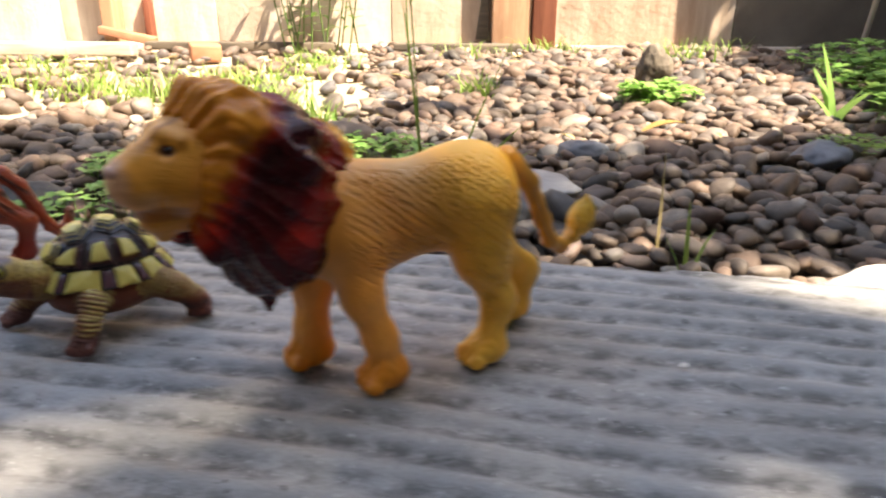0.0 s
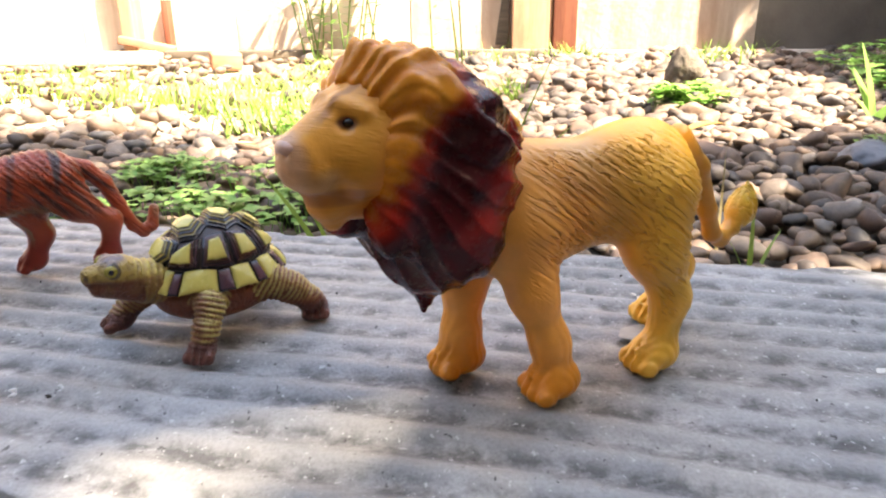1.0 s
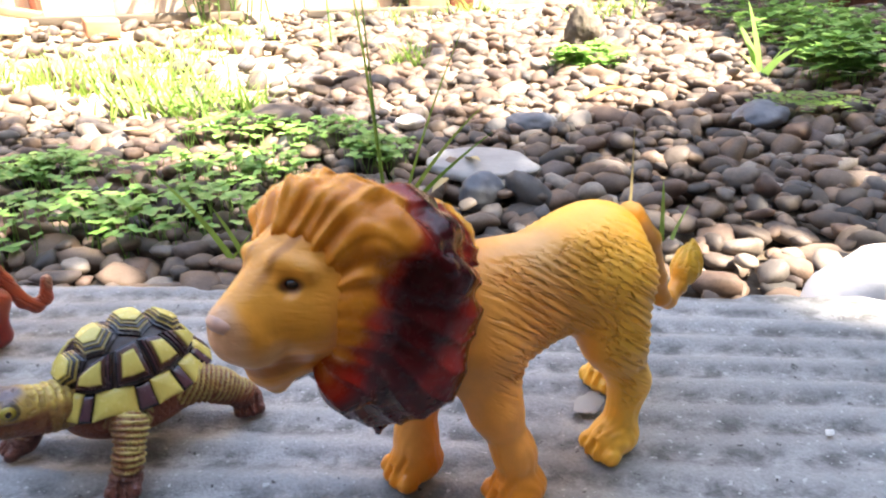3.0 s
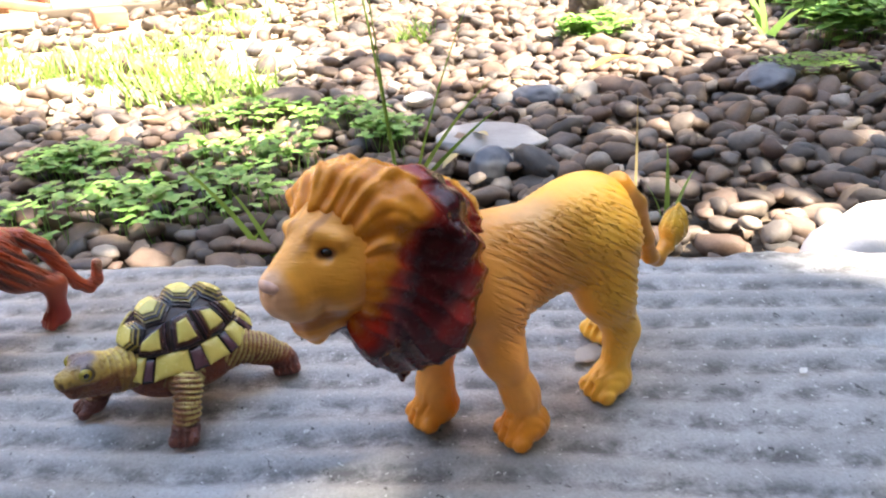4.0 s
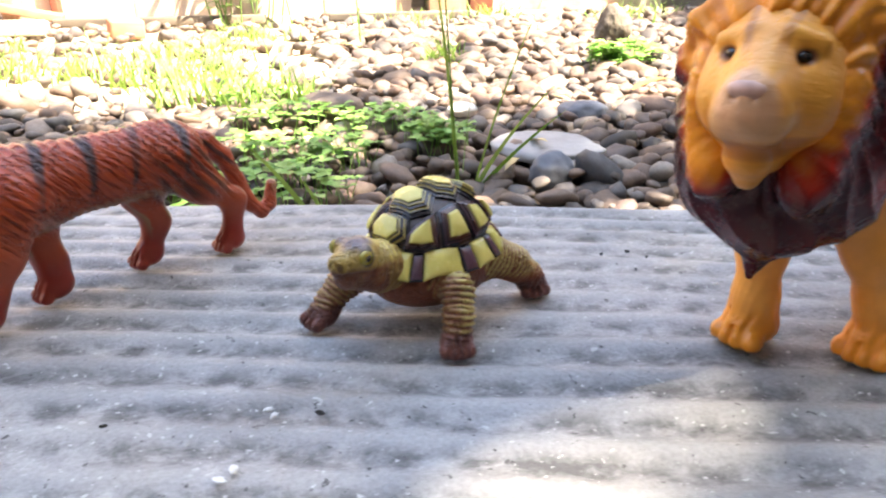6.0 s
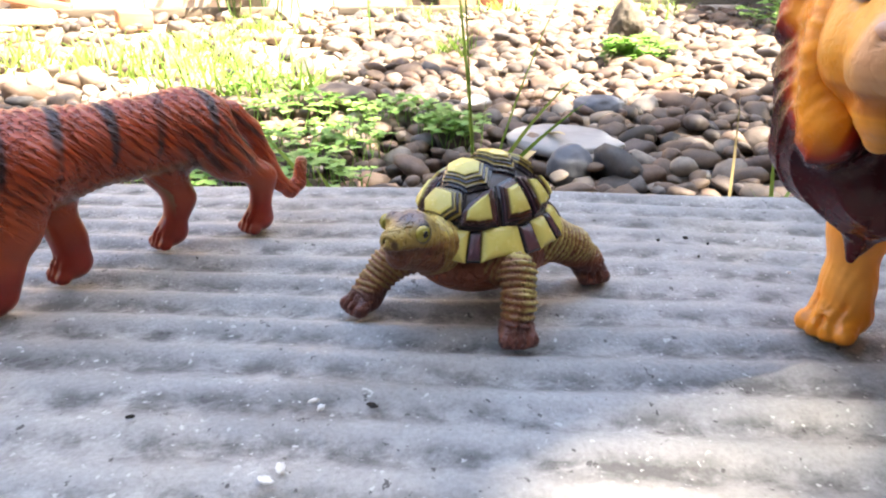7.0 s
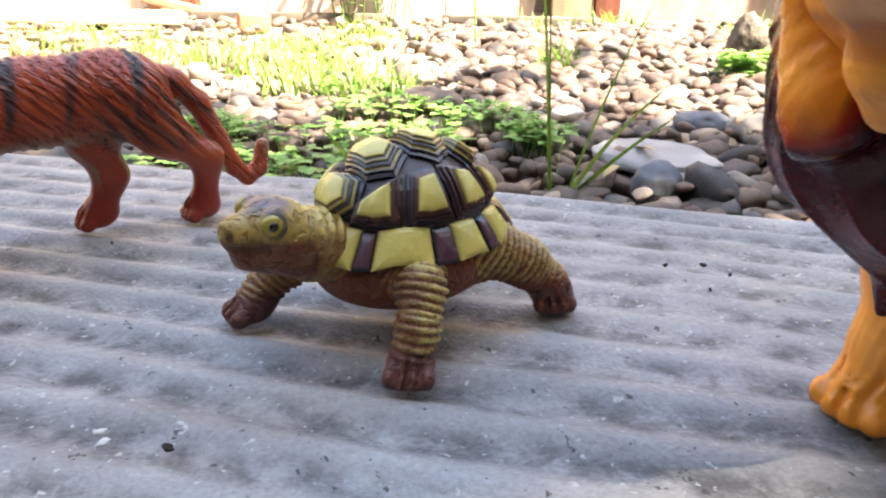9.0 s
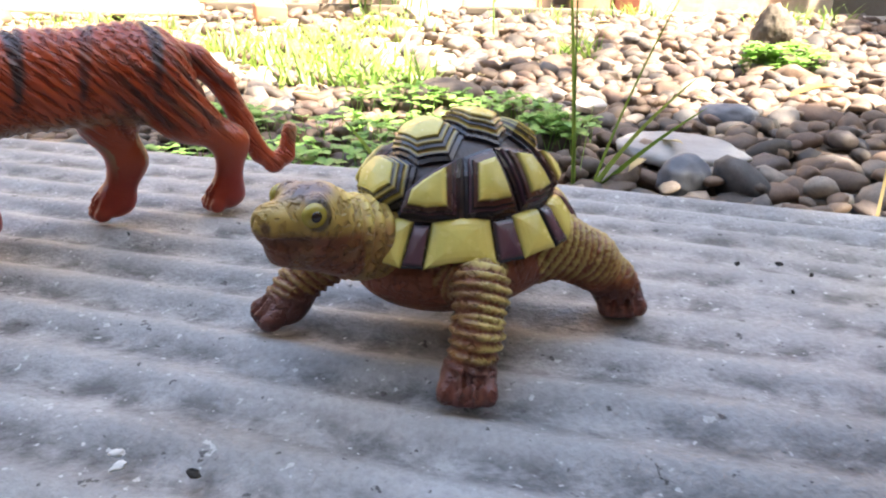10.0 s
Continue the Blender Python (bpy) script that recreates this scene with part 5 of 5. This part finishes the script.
            for j in range(16):
                t = 0.15 + 0.85 * j / 15
                p = b.lerp(tip, t)
                leaf_fan(V, F, p, rng.uniform(-0.2, 0.6), rng.uniform(0, 6.28), rng.uniform(0.035, 0.075), rng.uniform(0.012, 0.026), 0.25)
        foliage("tall_weed", V, F, M_WEED, "tall thin leafy weed growing before the wall", "weed")
    # thin stalk with a seed head
    V, F = [], []
    a = Vector((-0.13, 2.05, ground_z(2.05)))
    stem(V, F, a, a + Vector((-0.01, 0, 0.24)), 0.0028, 5)
    for j in range(6):
        leaf_fan(V, F, a + Vector((0, 0, 0.03 + 0.035 * j)), 0.6, j * 2.3, 0.035, 0.007, 0.2)
    foliage("thin_weed", V, F, M_WEED, "single thin upright weed among pebbles", "weed")
    # dry leaf
    V, F = [], []
    leaf_fan(V, F, Vector((0, 0, 0)), 0.35, 0.0, 0.085, 0.028, 0.45, 8)
    o = foliage("dry_leaf", V, F, M_DRY, "curled dry brown leaf lying on the pebbles", "leaf")
    o.matrix_world = pose(0.335, 1.285, ground_z(1.285) + 0.030, 0, 0, 14)
    for k in range(26):
        V, F = [], []
        leaf_fan(V, F, Vector((0, 0, 0)), rng.uniform(-0.1, 0.4), 0.0, rng.uniform(0.03, 0.06), rng.uniform(0.010, 0.02), 0.4, 5)
        y = rng.uniform(0.75, 2.5)
        o = foliage("dry_leaf", V, F, M_DRYGRASS, "small dry straw coloured leaf on pebbles", "leaf")
        o.matrix_world = pose(rng.uniform(-0.5, 0.6) * (0.4 + 0.6 * y), y, ground_z(y) + 0.026, rng.uniform(-15, 15), rng.uniform(-15, 15), rng.uniform(0, 360))


# ---------------------------------------------------------------- the tree that shades the place
GAPS = [(-1.55, 2.15, 1.30, 0.72), (-0.62, 1.85, 0.50, 0.42), (0.56, 2.00, 0.33, 0.58), (0.0, 2.52, 0.90, 0.30), (0.50, 1.47, 0.28, 0.10), (0.285, 0.525, 0.060, 0.040),
        (0.360, 0.690, 0.036, 0.022), (0.090, 0.362, 0.074, 0.044), (-0.170, 0.248, 0.037, 0.018), (0.028, 0.246, 0.042, 0.030), (-0.300, 0.279, 0.036, 0.027), (-1.0, 1.62, 0.55, 0.24), (-0.073, 0.343, 0.044, 0.034), (0.35, 1.37, 0.20, 0.08), (-0.45, 1.43, 0.22, 0.10),
        (0.02, 1.42, 0.09, 0.06), (0.20, 1.70, 0.10, 0.09), (-0.10, 1.78, 0.09, 0.12), (0.12, 2.05, 0.12, 0.09), (-0.20, 2.20, 0.12, 0.08), (0.28, 1.28, 0.07, 0.04), (-0.22, 1.12, 0.06, 0.04), (-0.42, 1.22, 0.07, 0.04)]


def open_to_sun(x, y):
    """Where the crown has a gap, as seen along the sunbeams on the ground 0.12 m below the sheet."""
    for cx, cy, rx, ry in GAPS:
        if ((x - cx) / rx) ** 2 + ((y - cy) / ry) ** 2 < 1:
            return True
    return False


def build_tree():
    rng = random.Random(3)
    tree = thing("shade_tree", pose(2.9, -1.6, -0.25), "leafy tree whose crown shades the bench", "tree")
    inv = tree.matrix_world.inverted()
    V, F = [], []
    joints = [Vector((2.9, -1.6, -0.25)), Vector((2.8, -1.5, 1.2)), Vector((2.5, -1.3, 2.4)), Vector((1.9, -0.9, 3.4))]
    for a, b, r in zip(joints, joints[1:], (0.16, 0.13, 0.10)):
        stem(V, F, inv @ a, inv @ b, r, 12)
    link_mesh("trunk", raw("trunk", V, F), M_BARK, tree)
    for k in range(9):
        V, F = [], []
        a = Vector((2.3, -1.15, 2.8)).lerp(Vector((1.9, -0.9, 3.4)), rng.random())
        b = Vector((rng.uniform(-1.5, 2.5), rng.uniform(-2.2, 1.2), rng.uniform(3.6, 4.3)))
        falls = [p - SUN * ((p.z + 0.12) / SUN.z) for p in (a.lerp(b, i / 60) for i in range(61))]
        if any(math.hypot(p.x + 0.094, p.y - 0.345) < 0.11 or math.hypot(p.x - 0.09, p.y - 0.362) < 0.12 for p in falls):
            continue
        stem(V, F, inv @ a, inv @ b, 0.035, 7)
        link_mesh("limb", raw("limb", V, F), M_BARK, tree)
    V, F = [], []
    for _ in range(17000):
        gx, gy = rng.uniform(-1.7, 2.5), rng.uniform(-0.1, 2.9)
        if open_to_sun(gx, gy) or gy > 2.55 + 0.2 * math.sin(gx * 3) and gx < 1.0:
            continue
        h = rng.uniform(2.6, 3.8)
        p = Vector((gx, gy, -0.12)) + SUN * ((h + 0.12) / SUN.z)
        s = 0.085 if min((((gx - c[0]) / (c[2] + 0.08)) ** 2 + ((gy - c[1]) / (c[3] + 0.08)) ** 2) for c in GAPS) > 1 else 0.03
        leaf_fan(V, F, inv @ p, rng.uniform(-0.5, 0.5), rng.uniform(0, 6.28), s * rng.uniform(0.8, 1.3), s * 0.55, 0.2, 2)
    for _ in range(3600):
        gx, gy = rng.uniform(-0.55, 0.30), rng.uniform(0.15, 0.62)
        if open_to_sun(gx, gy):
            continue
        p = Vector((gx, gy, -0.12)) + SUN * (rng.uniform(2.7, 3.6) / SUN.z)
        leaf_fan(V, F, inv @ p, rng.uniform(-0.4, 0.4), rng.uniform(0, 6.28), 0.04, 0.026, 0.2, 2)
    for _ in range(2200):
        p = Vector((rng.uniform(1.06, 3.2), 2.83, rng.uniform(-0.1, 1.6))) + SUN * rng.uniform(2.6, 3.4)
        leaf_fan(V, F, inv @ p, rng.uniform(-0.5, 0.5), rng.uniform(0, 6.28), 0.12, 0.07, 0.2, 2)
    link_mesh("crown", raw("crown", V, F), M_CROWN, tree)
    return tree


build_ground()
build_wall()
build_unseen_walls()
build_posts()
build_strips()
build_bench()
build_sheet()
build_tree()
build_lion()
build_tortoise()
build_tiger()
build_stones()
build_flakes()
build_plants()
build_gravel()
